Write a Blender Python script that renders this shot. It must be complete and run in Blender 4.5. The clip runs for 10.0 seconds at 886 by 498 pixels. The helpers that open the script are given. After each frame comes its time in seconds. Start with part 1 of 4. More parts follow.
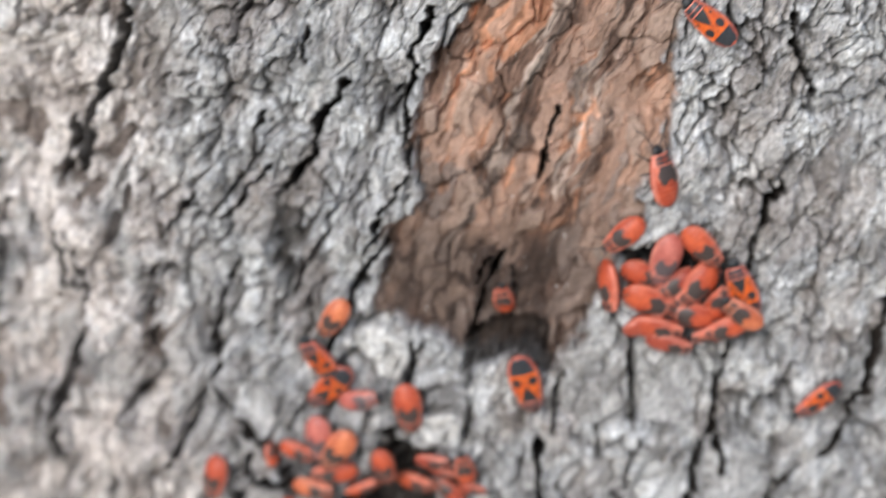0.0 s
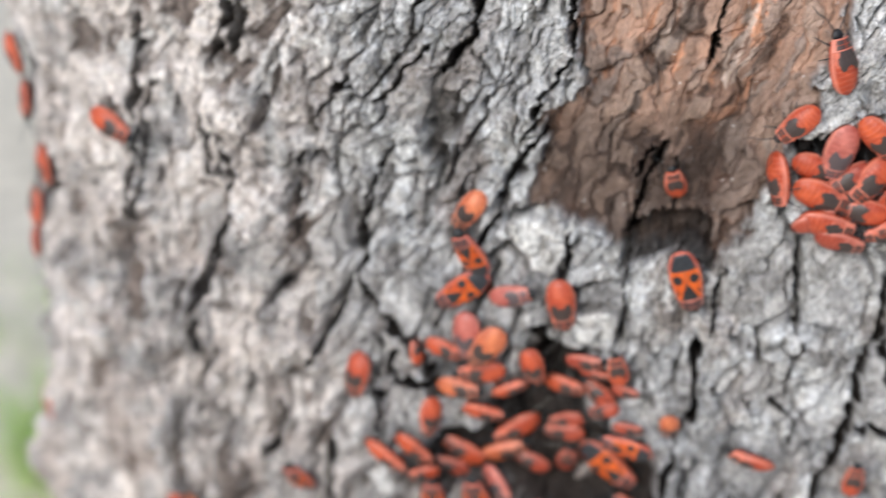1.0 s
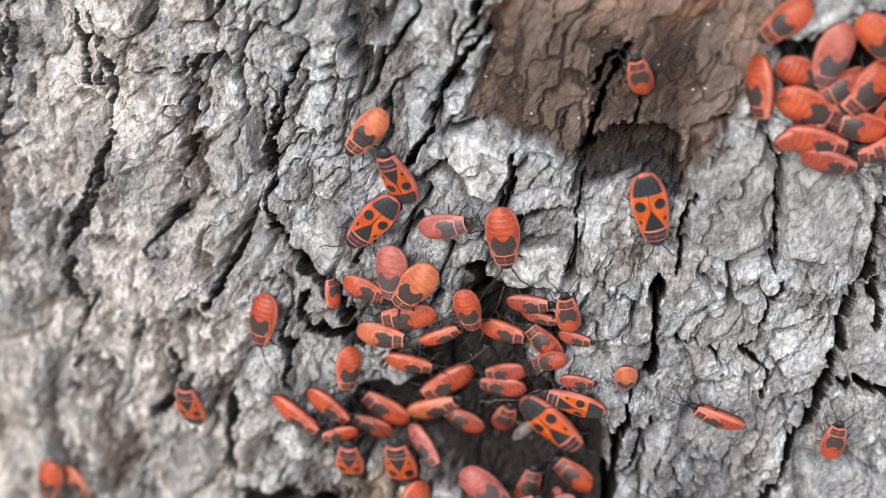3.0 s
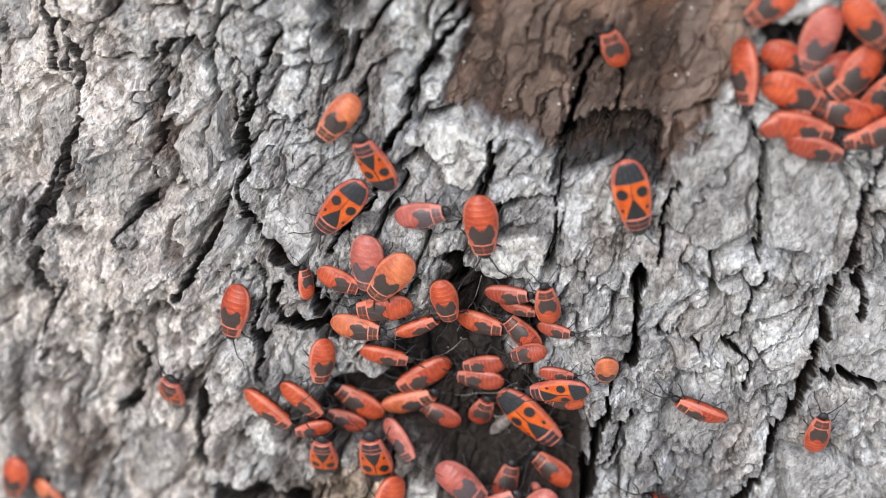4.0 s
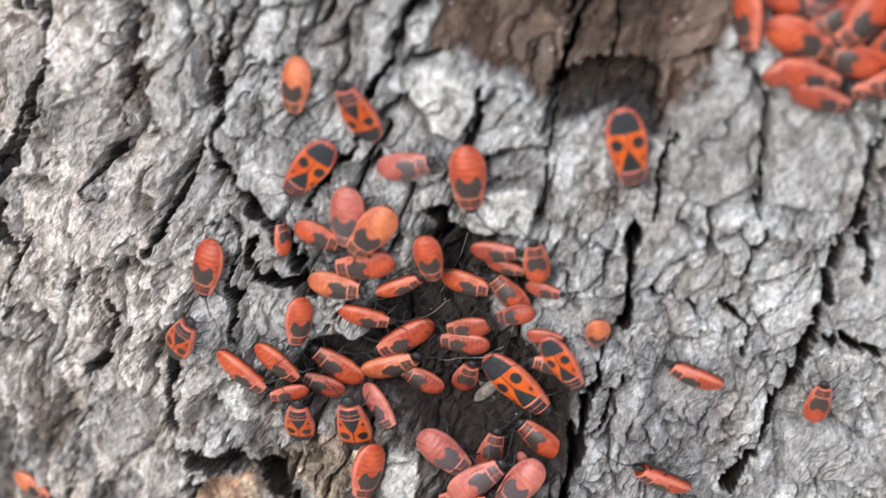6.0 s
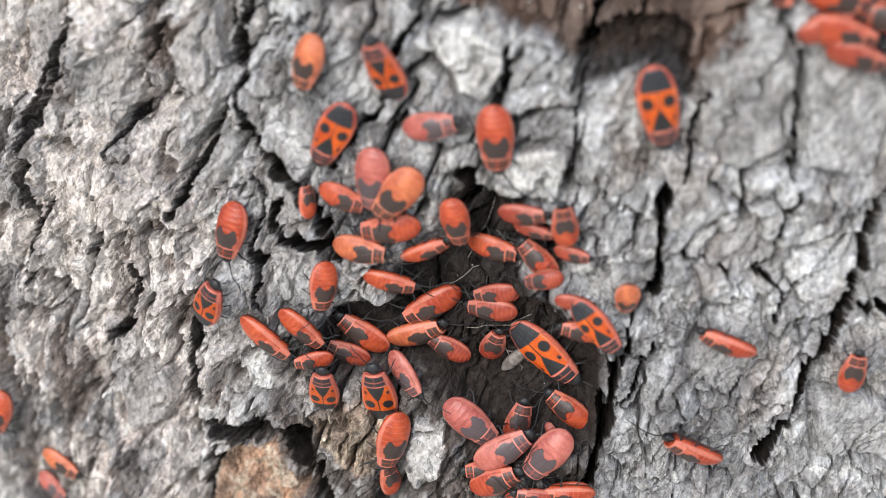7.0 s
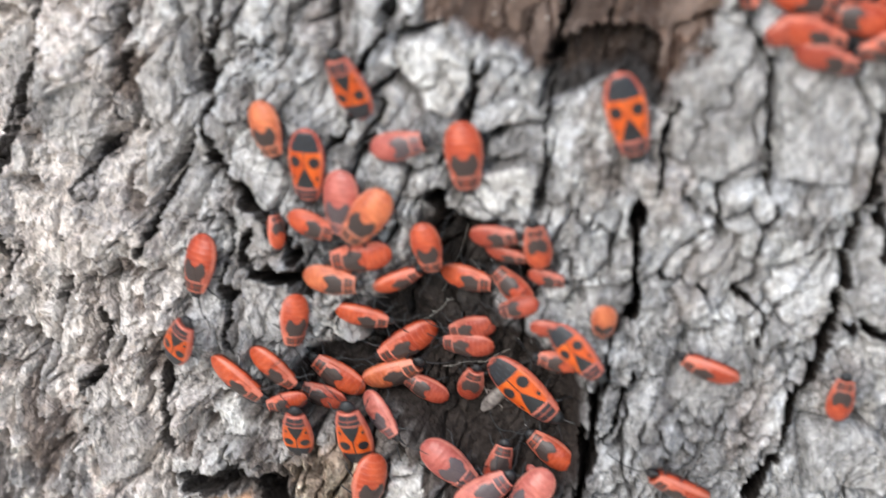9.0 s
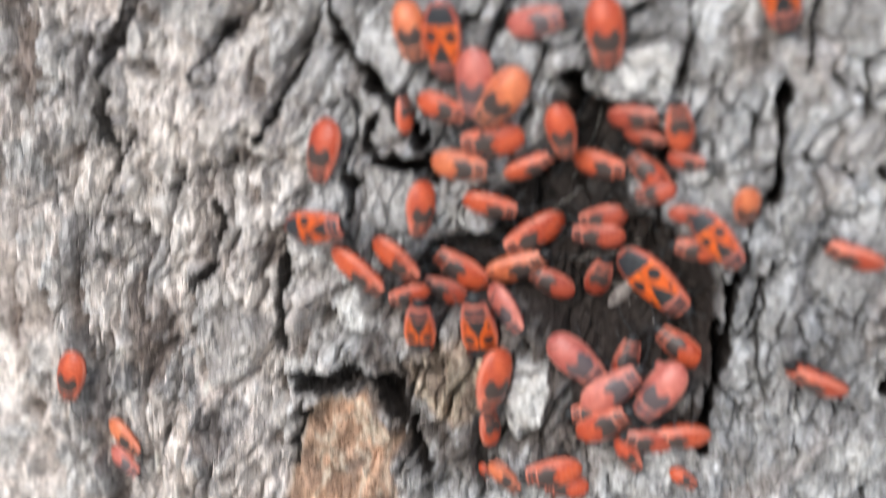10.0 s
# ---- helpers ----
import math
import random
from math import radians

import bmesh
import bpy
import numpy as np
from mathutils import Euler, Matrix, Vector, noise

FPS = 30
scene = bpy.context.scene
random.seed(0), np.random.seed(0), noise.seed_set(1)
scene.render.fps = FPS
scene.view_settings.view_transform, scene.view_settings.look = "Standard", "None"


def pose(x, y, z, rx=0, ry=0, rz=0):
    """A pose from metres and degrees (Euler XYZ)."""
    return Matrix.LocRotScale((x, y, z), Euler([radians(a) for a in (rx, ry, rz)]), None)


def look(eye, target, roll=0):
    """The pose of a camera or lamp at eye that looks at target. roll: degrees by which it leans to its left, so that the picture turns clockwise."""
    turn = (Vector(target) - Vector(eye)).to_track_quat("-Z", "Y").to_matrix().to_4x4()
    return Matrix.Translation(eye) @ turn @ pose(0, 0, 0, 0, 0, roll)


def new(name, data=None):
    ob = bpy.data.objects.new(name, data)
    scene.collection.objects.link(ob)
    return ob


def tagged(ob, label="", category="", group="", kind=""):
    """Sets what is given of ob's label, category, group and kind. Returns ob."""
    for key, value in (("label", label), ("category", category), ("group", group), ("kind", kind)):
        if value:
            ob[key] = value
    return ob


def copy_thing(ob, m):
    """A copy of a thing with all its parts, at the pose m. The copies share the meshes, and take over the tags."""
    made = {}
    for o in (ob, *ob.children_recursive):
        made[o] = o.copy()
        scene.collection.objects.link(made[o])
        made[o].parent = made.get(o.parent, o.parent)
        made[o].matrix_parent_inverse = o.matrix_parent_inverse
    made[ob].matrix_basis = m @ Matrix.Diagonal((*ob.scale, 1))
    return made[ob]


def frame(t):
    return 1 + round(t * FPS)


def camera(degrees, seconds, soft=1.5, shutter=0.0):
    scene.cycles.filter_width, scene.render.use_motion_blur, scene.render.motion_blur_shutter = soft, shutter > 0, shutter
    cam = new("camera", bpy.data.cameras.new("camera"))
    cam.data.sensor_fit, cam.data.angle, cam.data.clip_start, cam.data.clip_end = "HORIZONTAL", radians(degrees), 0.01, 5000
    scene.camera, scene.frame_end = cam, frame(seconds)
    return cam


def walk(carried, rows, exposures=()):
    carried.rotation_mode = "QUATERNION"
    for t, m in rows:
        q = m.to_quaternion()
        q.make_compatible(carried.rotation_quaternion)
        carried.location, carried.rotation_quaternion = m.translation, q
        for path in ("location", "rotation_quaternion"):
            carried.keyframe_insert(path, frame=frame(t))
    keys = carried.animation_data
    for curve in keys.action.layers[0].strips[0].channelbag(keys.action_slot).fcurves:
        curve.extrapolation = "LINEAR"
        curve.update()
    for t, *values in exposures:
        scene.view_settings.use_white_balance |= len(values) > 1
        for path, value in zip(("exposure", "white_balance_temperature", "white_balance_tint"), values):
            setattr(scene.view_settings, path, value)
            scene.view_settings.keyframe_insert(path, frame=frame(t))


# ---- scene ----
cam = camera(28, 10.0, soft=0.8, shutter=0.5)
PATH = [
    (0, (-0.02366, -0.20104, 0.13146), (-0.02952, -0.02471, 0.03724), -2.46),
    (0.5, (-0.02823, -0.20134, 0.12718), (-0.03868, -0.02714, 0.02948), -2.66),
    (1, (-0.03337, -0.19823, 0.11973), (-0.04893, -0.02443, 0.02200), -2.71),
    (1.5, (-0.04086, -0.18604, 0.11491), (-0.05900, -0.01279, 0.01665), -3.58),
    (1.9, (-0.04676, -0.17989, 0.10341), (-0.05354, -0.00612, 0.00461), -1.64),
    (2, (-0.04656, -0.17877, 0.10061), (-0.05046, -0.00515, 0.00141), -1.25),
    (2.5, (-0.04103, -0.17353, 0.09668), (-0.04254, 0.00049, -0.00189), -0.76),
    (2.7, (-0.03897, -0.17283, 0.09817), (-0.04320, 0.00035, -0.00179), -0.67),
    (4, (-0.04076, -0.16815, 0.09501), (-0.04024, 0.00459, -0.00579), 0.02),
    (4.5, (-0.03893, -0.16659, 0.09312), (-0.03893, 0.00580, -0.00829), -0.00),
    (5, (-0.03639, -0.16538, 0.09303), (-0.03564, 0.00667, -0.00895), 0.35),
    (5.5, (-0.03691, -0.16327, 0.09046), (-0.03476, 0.00957, -0.01015), 0.70),
    (5.8, (-0.03954, -0.16255, 0.08818), (-0.03646, 0.01023, -0.01250), 1.09),
    (6, (-0.04073, -0.16184, 0.08599), (-0.03839, 0.01075, -0.01504), 0.99),
    (6.2, (-0.03964, -0.16262, 0.08373), (-0.03978, 0.01032, -0.01673), 0.66),
    (7.5, (-0.03958, -0.16040, 0.07991), (-0.04146, 0.01237, -0.02081), 0.62),
    (8, (-0.03575, -0.16039, 0.07829), (-0.03790, 0.01275, -0.02180), 0.44),
    (8.5, (-0.03204, -0.16249, 0.07365), (-0.03554, 0.01516, -0.01815), -0.40),
    (9, (-0.03310, -0.16503, 0.06345), (-0.03878, 0.01739, -0.01835), -0.72),
    (9.3, (-0.03595, -0.16517, 0.06237), (-0.04427, 0.01896, -0.01526), -1.12),
    (9.5, (-0.03868, -0.16479, 0.06082), (-0.04846, 0.01937, -0.01657), -1.54),
    (9.8, (-0.04453, -0.16240, 0.05616), (-0.05213, 0.02120, -0.02279), -1.47),
    (10, (-0.04750, -0.16437, 0.05144), (-0.05245, 0.01757, -0.03147), -0.56),
]
walk(cam, [(t, look(eye, target, roll)) for t, eye, target, roll in PATH], exposures=[(0, 0.40, 6390, 9), (1, 0.40, 6390, 9), (1.5, 0.40, 6390, 9), (2, 0.28, 6390, 9), (2.5, 0.36, 6390, 9), (4, 0.44, 6390, 9), (6, 0.47, 6390, 9), (7.5, 0.52, 6390, 9), (9, 0.60, 6390, 9), (10, 0.56, 6390, 9)])
cam.data.dof.use_dof = True
cam.data.dof.focus_distance = 0.202
cam.data.dof.aperture_fstop = 14.5

# ---- sky and sun: bright overcast daylight ----
world = bpy.data.worlds.new("sky")
scene.world = world
world.use_nodes = True
wn = world.node_tree
sky = wn.nodes.new("ShaderNodeTexSky")
sky.sky_type, sky.sun_disc = "NISHITA", False
sky.sun_elevation, sky.sun_rotation = radians(39), radians(203)
sky.air_density, sky.dust_density, sky.ozone_density = 1.0, 2.0, 1.0
wn.links.new(sky.outputs[0], wn.nodes["Background"].inputs[0])
wn.nodes["Background"].inputs[1].default_value = 0.125
sun_data = bpy.data.lights.new("sun", "SUN")
sun_data.energy, sun_data.angle, sun_data.color = 1.5, radians(32), (1.0, 0.985, 0.965)
sun = new("sun", sun_data)
sun.matrix_world = look((-0.6, -1.4, 1.25), (0, 0, 0))

MM = 0.001


# ---- materials ----
def material(name, rough=0.6, spec=0.5):
    m = bpy.data.materials.new(name)
    m.use_nodes = True
    b = m.node_tree.nodes["Principled BSDF"]
    b.inputs["Roughness"].default_value = rough
    b.inputs["Specular IOR Level"].default_value = spec
    return m, m.node_tree, b


def node(tree, kind, **values):
    n = tree.nodes.new("ShaderNode" + kind)
    for key, value in values.items():
        n.inputs[key.replace("_", " ")].default_value = value
    return n


def mixed(tree, how, a, b, fac=1.0):
    m = tree.nodes.new("ShaderNodeMix")
    m.data_type, m.blend_type = "RGBA", how
    for k, v in ((0, fac), (6, a), (7, b)):
        if isinstance(v, bpy.types.NodeSocket):
            tree.links.new(v, m.inputs[k])
        else:
            m.inputs[k].default_value = v
    return m.outputs[2]


def ramp(tree, source, stops):
    r = tree.nodes.new("ShaderNodeValToRGB")
    el = r.color_ramp.elements
    for i, (at, grey) in enumerate(stops):
        e = el[i] if i < 2 else el.new(at)
        e.position, e.color = at, (*grey, 1) if isinstance(grey, tuple) else (grey, grey, grey, 1)
    tree.links.new(source, r.inputs[0])
    return r.outputs[0]


def bark_material(name, rough, relief_mm, coarse):
    """Bark or bare wood: pigment of the mesh, grain, growth lines and fine relief; coarse from 0 (smooth wood) to 1."""
    m, tr, b = material(name, rough, 0.2)
    at = tr.nodes.new("ShaderNodeAttribute")
    at.attribute_name = "pigment"
    co = tr.nodes.new("ShaderNodeTexCoord")
    fine = node(tr, "TexNoise", Scale=1500.0, Detail=6.0, Roughness=0.65)
    mid = node(tr, "TexNoise", Scale=330.0, Detail=5.0, Roughness=0.6, Distortion=0.6)
    speck = node(tr, "TexVoronoi", Scale=1100.0, Randomness=1.0)
    stretch = node(tr, "Mapping", Scale=(1.0, 1.0, 0.62), Rotation=(0.0, 0.33, 0.0))
    tr.links.new(co.outputs["Object"], stretch.inputs[0])
    for n in (fine, mid):
        tr.links.new(stretch.outputs[0], n.inputs["Vector"])
    tr.links.new(co.outputs["Object"], speck.inputs["Vector"])
    wavy = node(tr, "TexNoise", Scale=240.0, Detail=4.0, Roughness=0.55, Distortion=0.35)
    tr.links.new(stretch.outputs[0], wavy.inputs["Vector"])
    many = tr.nodes.new("ShaderNodeMath")
    many.operation, many.inputs[1].default_value = "MULTIPLY", 11.0
    tr.links.new(wavy.outputs[0], many.inputs[0])
    edge = tr.nodes.new("ShaderNodeMath")
    edge.operation = "FRACT"
    tr.links.new(many.outputs[0], edge.inputs[0])
    c = mixed(tr, "MULTIPLY", at.outputs["Color"], ramp(tr, edge.outputs[0], ((0.0, 1 - 0.62 * coarse), (0.13, 1 - 0.05 * coarse), (1.0, 1 + 0.16 * coarse))))
    c = mixed(tr, "MULTIPLY", c, ramp(tr, fine.outputs[0], ((0.3, 1 - 0.52 * coarse), (0.7, 1 + 0.36 * coarse))))
    c = mixed(tr, "MULTIPLY", c, ramp(tr, mid.outputs[0], ((0.32, (0.66, 0.64, 0.63)), (0.68, (1.22, 1.23, 1.25)))))
    c = mixed(tr, "MULTIPLY", c, ramp(tr, speck.outputs["Distance"], ((0.0, 0.75), (0.35, 1.05))), 0.5)
    tr.links.new(c, b.inputs["Base Color"])
    add = tr.nodes.new("ShaderNodeMath")
    add.operation = "ADD"
    tr.links.new(fine.outputs[0], add.inputs[0])
    tr.links.new(mid.outputs[0], add.inputs[1])
    more = tr.nodes.new("ShaderNodeMath")
    more.operation, more.inputs[1].default_value = "MULTIPLY_ADD", 0.4
    tr.links.new(edge.outputs[0], more.inputs[0])
    tr.links.new(add.outputs[0], more.inputs[2])
    bump = node(tr, "Bump", Strength=0.85, Distance=relief_mm * MM)
    tr.links.new(more.outputs[0], bump.inputs["Height"])
    tr.links.new(bump.outputs[0], b.inputs["Normal"])
    return m


def shell_material(name, colour, dark=(0.055, 0.038, 0.034), rough=0.42, spec=0.5):
    """Insect shell: two pigments laid out by the mesh's own marks, with fine pits."""
    m, tr, b = material(name, rough, spec)
    at = tr.nodes.new("ShaderNodeAttribute")
    at.attribute_name = "mark"
    co = tr.nodes.new("ShaderNodeTexCoord")
    n1 = node(tr, "TexNoise", Scale=0.9, Detail=4.0)
    n2 = node(tr, "TexNoise", Scale=7.0, Detail=3.0)
    info = tr.nodes.new("ShaderNodeObjectInfo")
    for n in (n1, n2):
        tr.links.new(co.outputs["Object"], n.inputs["Vector"])
    base = mixed(tr, "MULTIPLY", (*colour, 1), ramp(tr, n1.outputs[0], ((0.3, (0.66, 0.5, 0.48)), (0.7, (1.06, 1.2, 1.15)))))
    base = mixed(tr, "MULTIPLY", base, ramp(tr, info.outputs["Random"], ((0.0, (0.8, 0.74, 0.74)), (1.0, (1.0, 1.1, 1.05)))))
    minus = tr.nodes.new("ShaderNodeMath")
    minus.operation, minus.use_clamp, minus.inputs[1].default_value = "MULTIPLY", True, -1.0
    plus = tr.nodes.new("ShaderNodeMath")
    plus.operation, plus.use_clamp, plus.inputs[1].default_value = "MULTIPLY", True, 1.0
    for n in (minus, plus):
        tr.links.new(at.outputs["Fac"], n.inputs[0])
    rim = tuple(min(1.0, 0.25 * v + 0.75 * q) for v, q in zip(colour, (0.82, 0.36, 0.27)))
    base = mixed(tr, "MIX", base, (*rim, 1), minus.outputs[0])
    base = mixed(tr, "MIX", base, (*dark, 1), plus.outputs[0])
    base = mixed(tr, "MULTIPLY", base, ramp(tr, n2.outputs[0], ((0.3, 0.8), (0.7, 1.12))))
    tr.links.new(base, b.inputs["Base Color"])
    b.inputs["Coat Weight"].default_value, b.inputs["Coat Roughness"].default_value = 0.12, 0.3
    bump = node(tr, "Bump", Strength=0.4, Distance=0.00008)
    tr.links.new(n2.outputs[0], bump.inputs["Height"])
    tr.links.new(bump.outputs[0], b.inputs["Normal"])
    return m


BARK = bark_material("weathered_bark", 0.9, 0.32, 1.0)
WOOD = bark_material("bare_wood", 0.5, 0.14, 0.32)
BLACK_SHELL = shell_material("black_shell", (0.022, 0.023, 0.028), dark=(0.022, 0.023, 0.028), rough=0.5)
REDS = {
    "red": shell_material("red_shell", (0.60, 0.085, 0.03), spec=0.42),
    "pink": shell_material("pink_shell", (0.60, 0.15, 0.125), dark=(0.10, 0.075, 0.08)),
    "orange": shell_material("orange_shell", (0.70, 0.175, 0.075), spec=0.42),
    # darker copy of the red shell: shade among huddled bugs put into the colour
    "dark": shell_material("shaded_red_shell", (0.43, 0.062, 0.032), spec=0.42),
    "adult": shell_material("orange_red_shell", (0.80, 0.125, 0.015), spec=0.35, dark=(0.022, 0.021, 0.024)),
}
MEMBRANE = shell_material("wing_skin", (0.11, 0.13, 0.16), dark=(0.02, 0.022, 0.028), rough=0.38)
RIM = shell_material("pale_red_rim", (0.70, 0.16, 0.11), dark=(0.024, 0.024, 0.029))

# ---- relief of the bark, in millimetres: along is the way round the trunk, up the height ----
# -- relief
ROUND, SHOULDER, SIDE, BACK = 227.0, 96.0, 40.0, 119.0
TURN1 = SHOULDER / ROUND
TURN2 = 1.35
EDGE = SHOULDER + (TURN2 - TURN1) * SIDE
HALF = EDGE + (math.pi - TURN2) * BACK


def section(along):
    """Place (x, y) and heading of the trunk's outline at a way along it."""
    a, g = np.abs(along), np.sign(along)
    turn = np.where(a < SHOULDER, a / ROUND, np.where(a < EDGE, TURN1 + (a - SHOULDER) / SIDE, TURN2 + (a - EDGE) / BACK))
    x1, y1 = ROUND * np.sin(TURN1), ROUND * (1 - np.cos(TURN1))
    x2, y2 = x1 + SIDE * (np.sin(TURN2) - np.sin(TURN1)), y1 + SIDE * (np.cos(TURN1) - np.cos(TURN2))
    x = np.where(a < SHOULDER, ROUND * np.sin(turn), np.where(a < EDGE, x1 + SIDE * (np.sin(turn) - np.sin(TURN1)), x2 + BACK * (np.sin(turn) - np.sin(TURN2))))
    y = np.where(a < SHOULDER, ROUND * (1 - np.cos(turn)), np.where(a < EDGE, y1 + SIDE * (np.cos(TURN1) - np.cos(turn)), y2 + BACK * (np.cos(TURN2) - np.cos(turn))))
    return g * x, y, g * turn


def lattice(ix, iy, seed):
    """A steady random number from 0 to 1 for each whole-numbered place."""
    h = (ix.astype(np.int64) * 374761393 + iy.astype(np.int64) * 668265263 + seed * 1442695041) & 0xFFFFFFFF
    h = ((h ^ (h >> 13)) * 1274126177) & 0xFFFFFFFF
    h = ((h ^ (h >> 16)) * 2246822519) & 0xFFFFFFFF
    return ((h ^ (h >> 15)) & 0xFFFFFF) / float(0xFFFFFF)


def smooth_noise(x, y, seed):
    ix, iy = np.floor(x), np.floor(y)
    fx, fy = x - ix, y - iy
    fx, fy = fx * fx * (3 - 2 * fx), fy * fy * (3 - 2 * fy)
    a, b = lattice(ix, iy, seed), lattice(ix + 1, iy, seed)
    c, d = lattice(ix, iy + 1, seed), lattice(ix + 1, iy + 1, seed)
    return (a + (b - a) * fx + (c - a) * fy + (a - b - c + d) * fx * fy) * 2 - 1


def layered(x, y, seed, octaves=4, gain=0.5):
    total, amp = 0, 1.0
    for k in range(octaves):
        total = total + amp * smooth_noise(x * 2.03**k + 17.3 * k, y * 2.03**k - 9.1 * k, seed + k)
        amp *= gain
    return total


def cells(x, y, seed):
    """Nearest scattered point: distance, distance to the border, the cell's own random numbers, and the offset from its point."""
    ix, iy = np.floor(x), np.floor(y)
    f1 = np.full(x.shape, 9.0)
    f2 = np.full(x.shape, 9.0)
    r1, r2, ox, oy = (np.zeros(x.shape) for _ in range(4))
    for dx in (-1, 0, 1):
        for dy in (-1, 0, 1):
            cx, cy = ix + dx, iy + dy
            px, py = cx + lattice(cx, cy, seed), cy + lattice(cx, cy, seed + 7)
            d = np.hypot(x - px, y - py)
            near = d < f1
            f2 = np.where(near, f1, np.minimum(f2, d))
            r1 = np.where(near, lattice(cx, cy, seed + 13), r1)
            r2 = np.where(near, lattice(cx, cy, seed + 29), r2)
            ox, oy = np.where(near, x - px, ox), np.where(near, y - py, oy)
            f1 = np.where(near, d, f1)
    return f1, f2 - f1, r1, r2, ox, oy


def step(a, b, v):
    t = np.clip((v - a) / (b - a), 0, 1)
    return t * t * (3 - 2 * t)


def to_line(u, z, pts):
    """Distance to a line of points."""
    best = np.full(u.shape, 1e9)
    for (ax, ay), (bx, by) in zip(pts, pts[1:]):
        ex, ey = bx - ax, by - ay
        t = np.clip(((u - ax) * ex + (z - ay) * ey) / (ex * ex + ey * ey + 1e-9), 0, 1)
        best = np.minimum(best, np.hypot(u - ax - t * ex, z - ay - t * ey))
    return best


def inside(u, z, pts):
    """Distance into an outline: positive within, negative without."""
    d = to_line(u, z, pts + pts[:1])
    odd = np.zeros(u.shape, bool)
    for (ax, ay), (bx, by) in zip(pts, pts[1:] + pts[:1]):
        crosses = (ay > z) != (by > z)
        odd ^= crosses & (u < (bx - ax) * (z - ay) / (by - ay + 1e-12) + ax)
    return np.where(odd, d, -d)


GROOVES, PLATES = [], []


def groove(width, depth, pts):
    GROOVES.append((width, depth, pts))


groove(1.1, 3.2, [(-83.5, 16), (-82.4, 13.5), (-82.6, 9.7), (-83.7, 5), (-85.6, -1.1), (-87.9, -6.7), (-90.3, -12.6)])
groove(0.5, 2, [(-71.1, 17.8), (-72.1, 13.8), (-72.8, 9.6), (-72.7, 7.5), (-74.7, 0.9), (-74.6, -1.2)])
groove(0.9, 3, [(-60.1, 16.6), (-61.6, 12.5), (-62.3, 9.7), (-63.2, 7.6)])
groove(0.6, 2, [(-64, 12.9), (-64.1, 10.2), (-64.6, 7.3)])
groove(1.1, 4.5, [(-38.5, 22.8), (-40.9, 19.8), (-43.2, 15.2), (-44.6, 11.5), (-45.9, 8.7), (-47.3, 2.8), (-49, 0.1)])
groove(1.3, 4, [(-49, 0.1), (-51, -3.3), (-53.5, -7.3)])
groove(1.4, 5, [(-63.3, 6.9), (-63.6, 0.6), (-63.2, -3.6), (-62.2, -6)])
groove(2.4, 8, [(-63.2, -3.6), (-61.8, -6.3), (-58.2, -9.5), (-56.3, -12.1), (-55.4, -14.3)])
groove(2, 8, [(-59.7, -12), (-60.9, -14.8), (-59.7, -16.5), (-55.2, -16.9), (-53.3, -18.9)])
groove(1.1, 5, [(-64.8, -0.3), (-67.6, -5.8), (-69.4, -9.8), (-70.9, -12.8)])
groove(0.8, 4, [(-62.5, -10.2), (-62, -14.6), (-62.6, -19.3), (-62.4, -24), (-62.4, -26.4)])
groove(1.7, 6, [(-22.9, 21.3), (-23.9, 19.1), (-25.3, 16.2), (-26.6, 12.2), (-27.4, 8.6)])
groove(1.1, 4, [(-24, 21), (-25.7, 18.7), (-26.5, 17.1)])
groove(0.6, 2, [(-21.1, 19.9), (-22.3, 13.5), (-22.7, 10.2)])
groove(1.4, 7, [(-18.6, -5.3), (-18.3, -9.7), (-18.4, -14.1), (-18.9, -17.1), (-20.4, -20.3), (-21.6, -24.3)])
groove(2.4, 8, [(-21.6, -24.3), (-22.1, -29.1), (-22.9, -34.9), (-23.7, -40)])
groove(0.9, 5, [(-9.4, 16.5), (-8.1, 12.7), (-6.4, 8.8), (-6, 4.2), (-6, -0.6), (-6, -3.8)])
groove(1, 4, [(-5.1, -4.9), (-6.1, -9.2), (-7.4, -13.6), (-9.2, -14.6)])
groove(1.6, 7, [(6.7, 9.6), (5.6, 3.5), (5.1, 1.5), (5, -4.1), (3.3, -8.4), (2.4, -13.5)])
groove(2.2, 8, [(2.4, -13.5), (1.6, -18), (0.9, -23.4), (-1.5, -27.4), (-2.3, -32.3), (-3.8, -36.5), (-5.3, -39.8)])
groove(1.4, 6, [(2.8, -18.4), (6.1, -19.7), (10.2, -21.4), (12.2, -20.9), (13.6, -16.7), (14.3, -13.7)])
groove(0.8, 4, [(-16, -13.2), (-13.3, -13.8), (-11.3, -15.1)])
groove(0.8, 4, [(-9.2, -14.6), (-7.2, -15.9), (-5.3, -18.1), (-5.5, -21.2)])
groove(0.8, 3, [(-34.9, 7.7), (-35.5, 3.9), (-36.7, 1.8)])
groove(0.7, 3, [(-27.4, 7.3), (-27.9, 3.8), (-28, -1), (-28.6, -6)])
groove(0.8, 4, [(-15.1, 5.2), (-16, 0.4), (-16.9, -4.6)])
groove(1, 4, [(-39.8, -5.6), (-39.4, -9.9), (-41.2, -11.6)])
groove(2.2, 6, [(-39.3, -5.6), (-38.9, -9.9), (-39.6, -11.4)])
groove(1.1, 4.5, [(-77.5, -24.1), (-78.7, -29.7), (-79.9, -32.3), (-81.6, -34.3)])
groove(0.5, 2.6, [(-81.7, -35.1), (-83.8, -42.9), (-86, -52), (-87.5, -57.7)])
groove(1.6, 6, [(-69.9, -27.7), (-70.6, -32.5), (-71.1, -37.3), (-71.7, -40.7)])
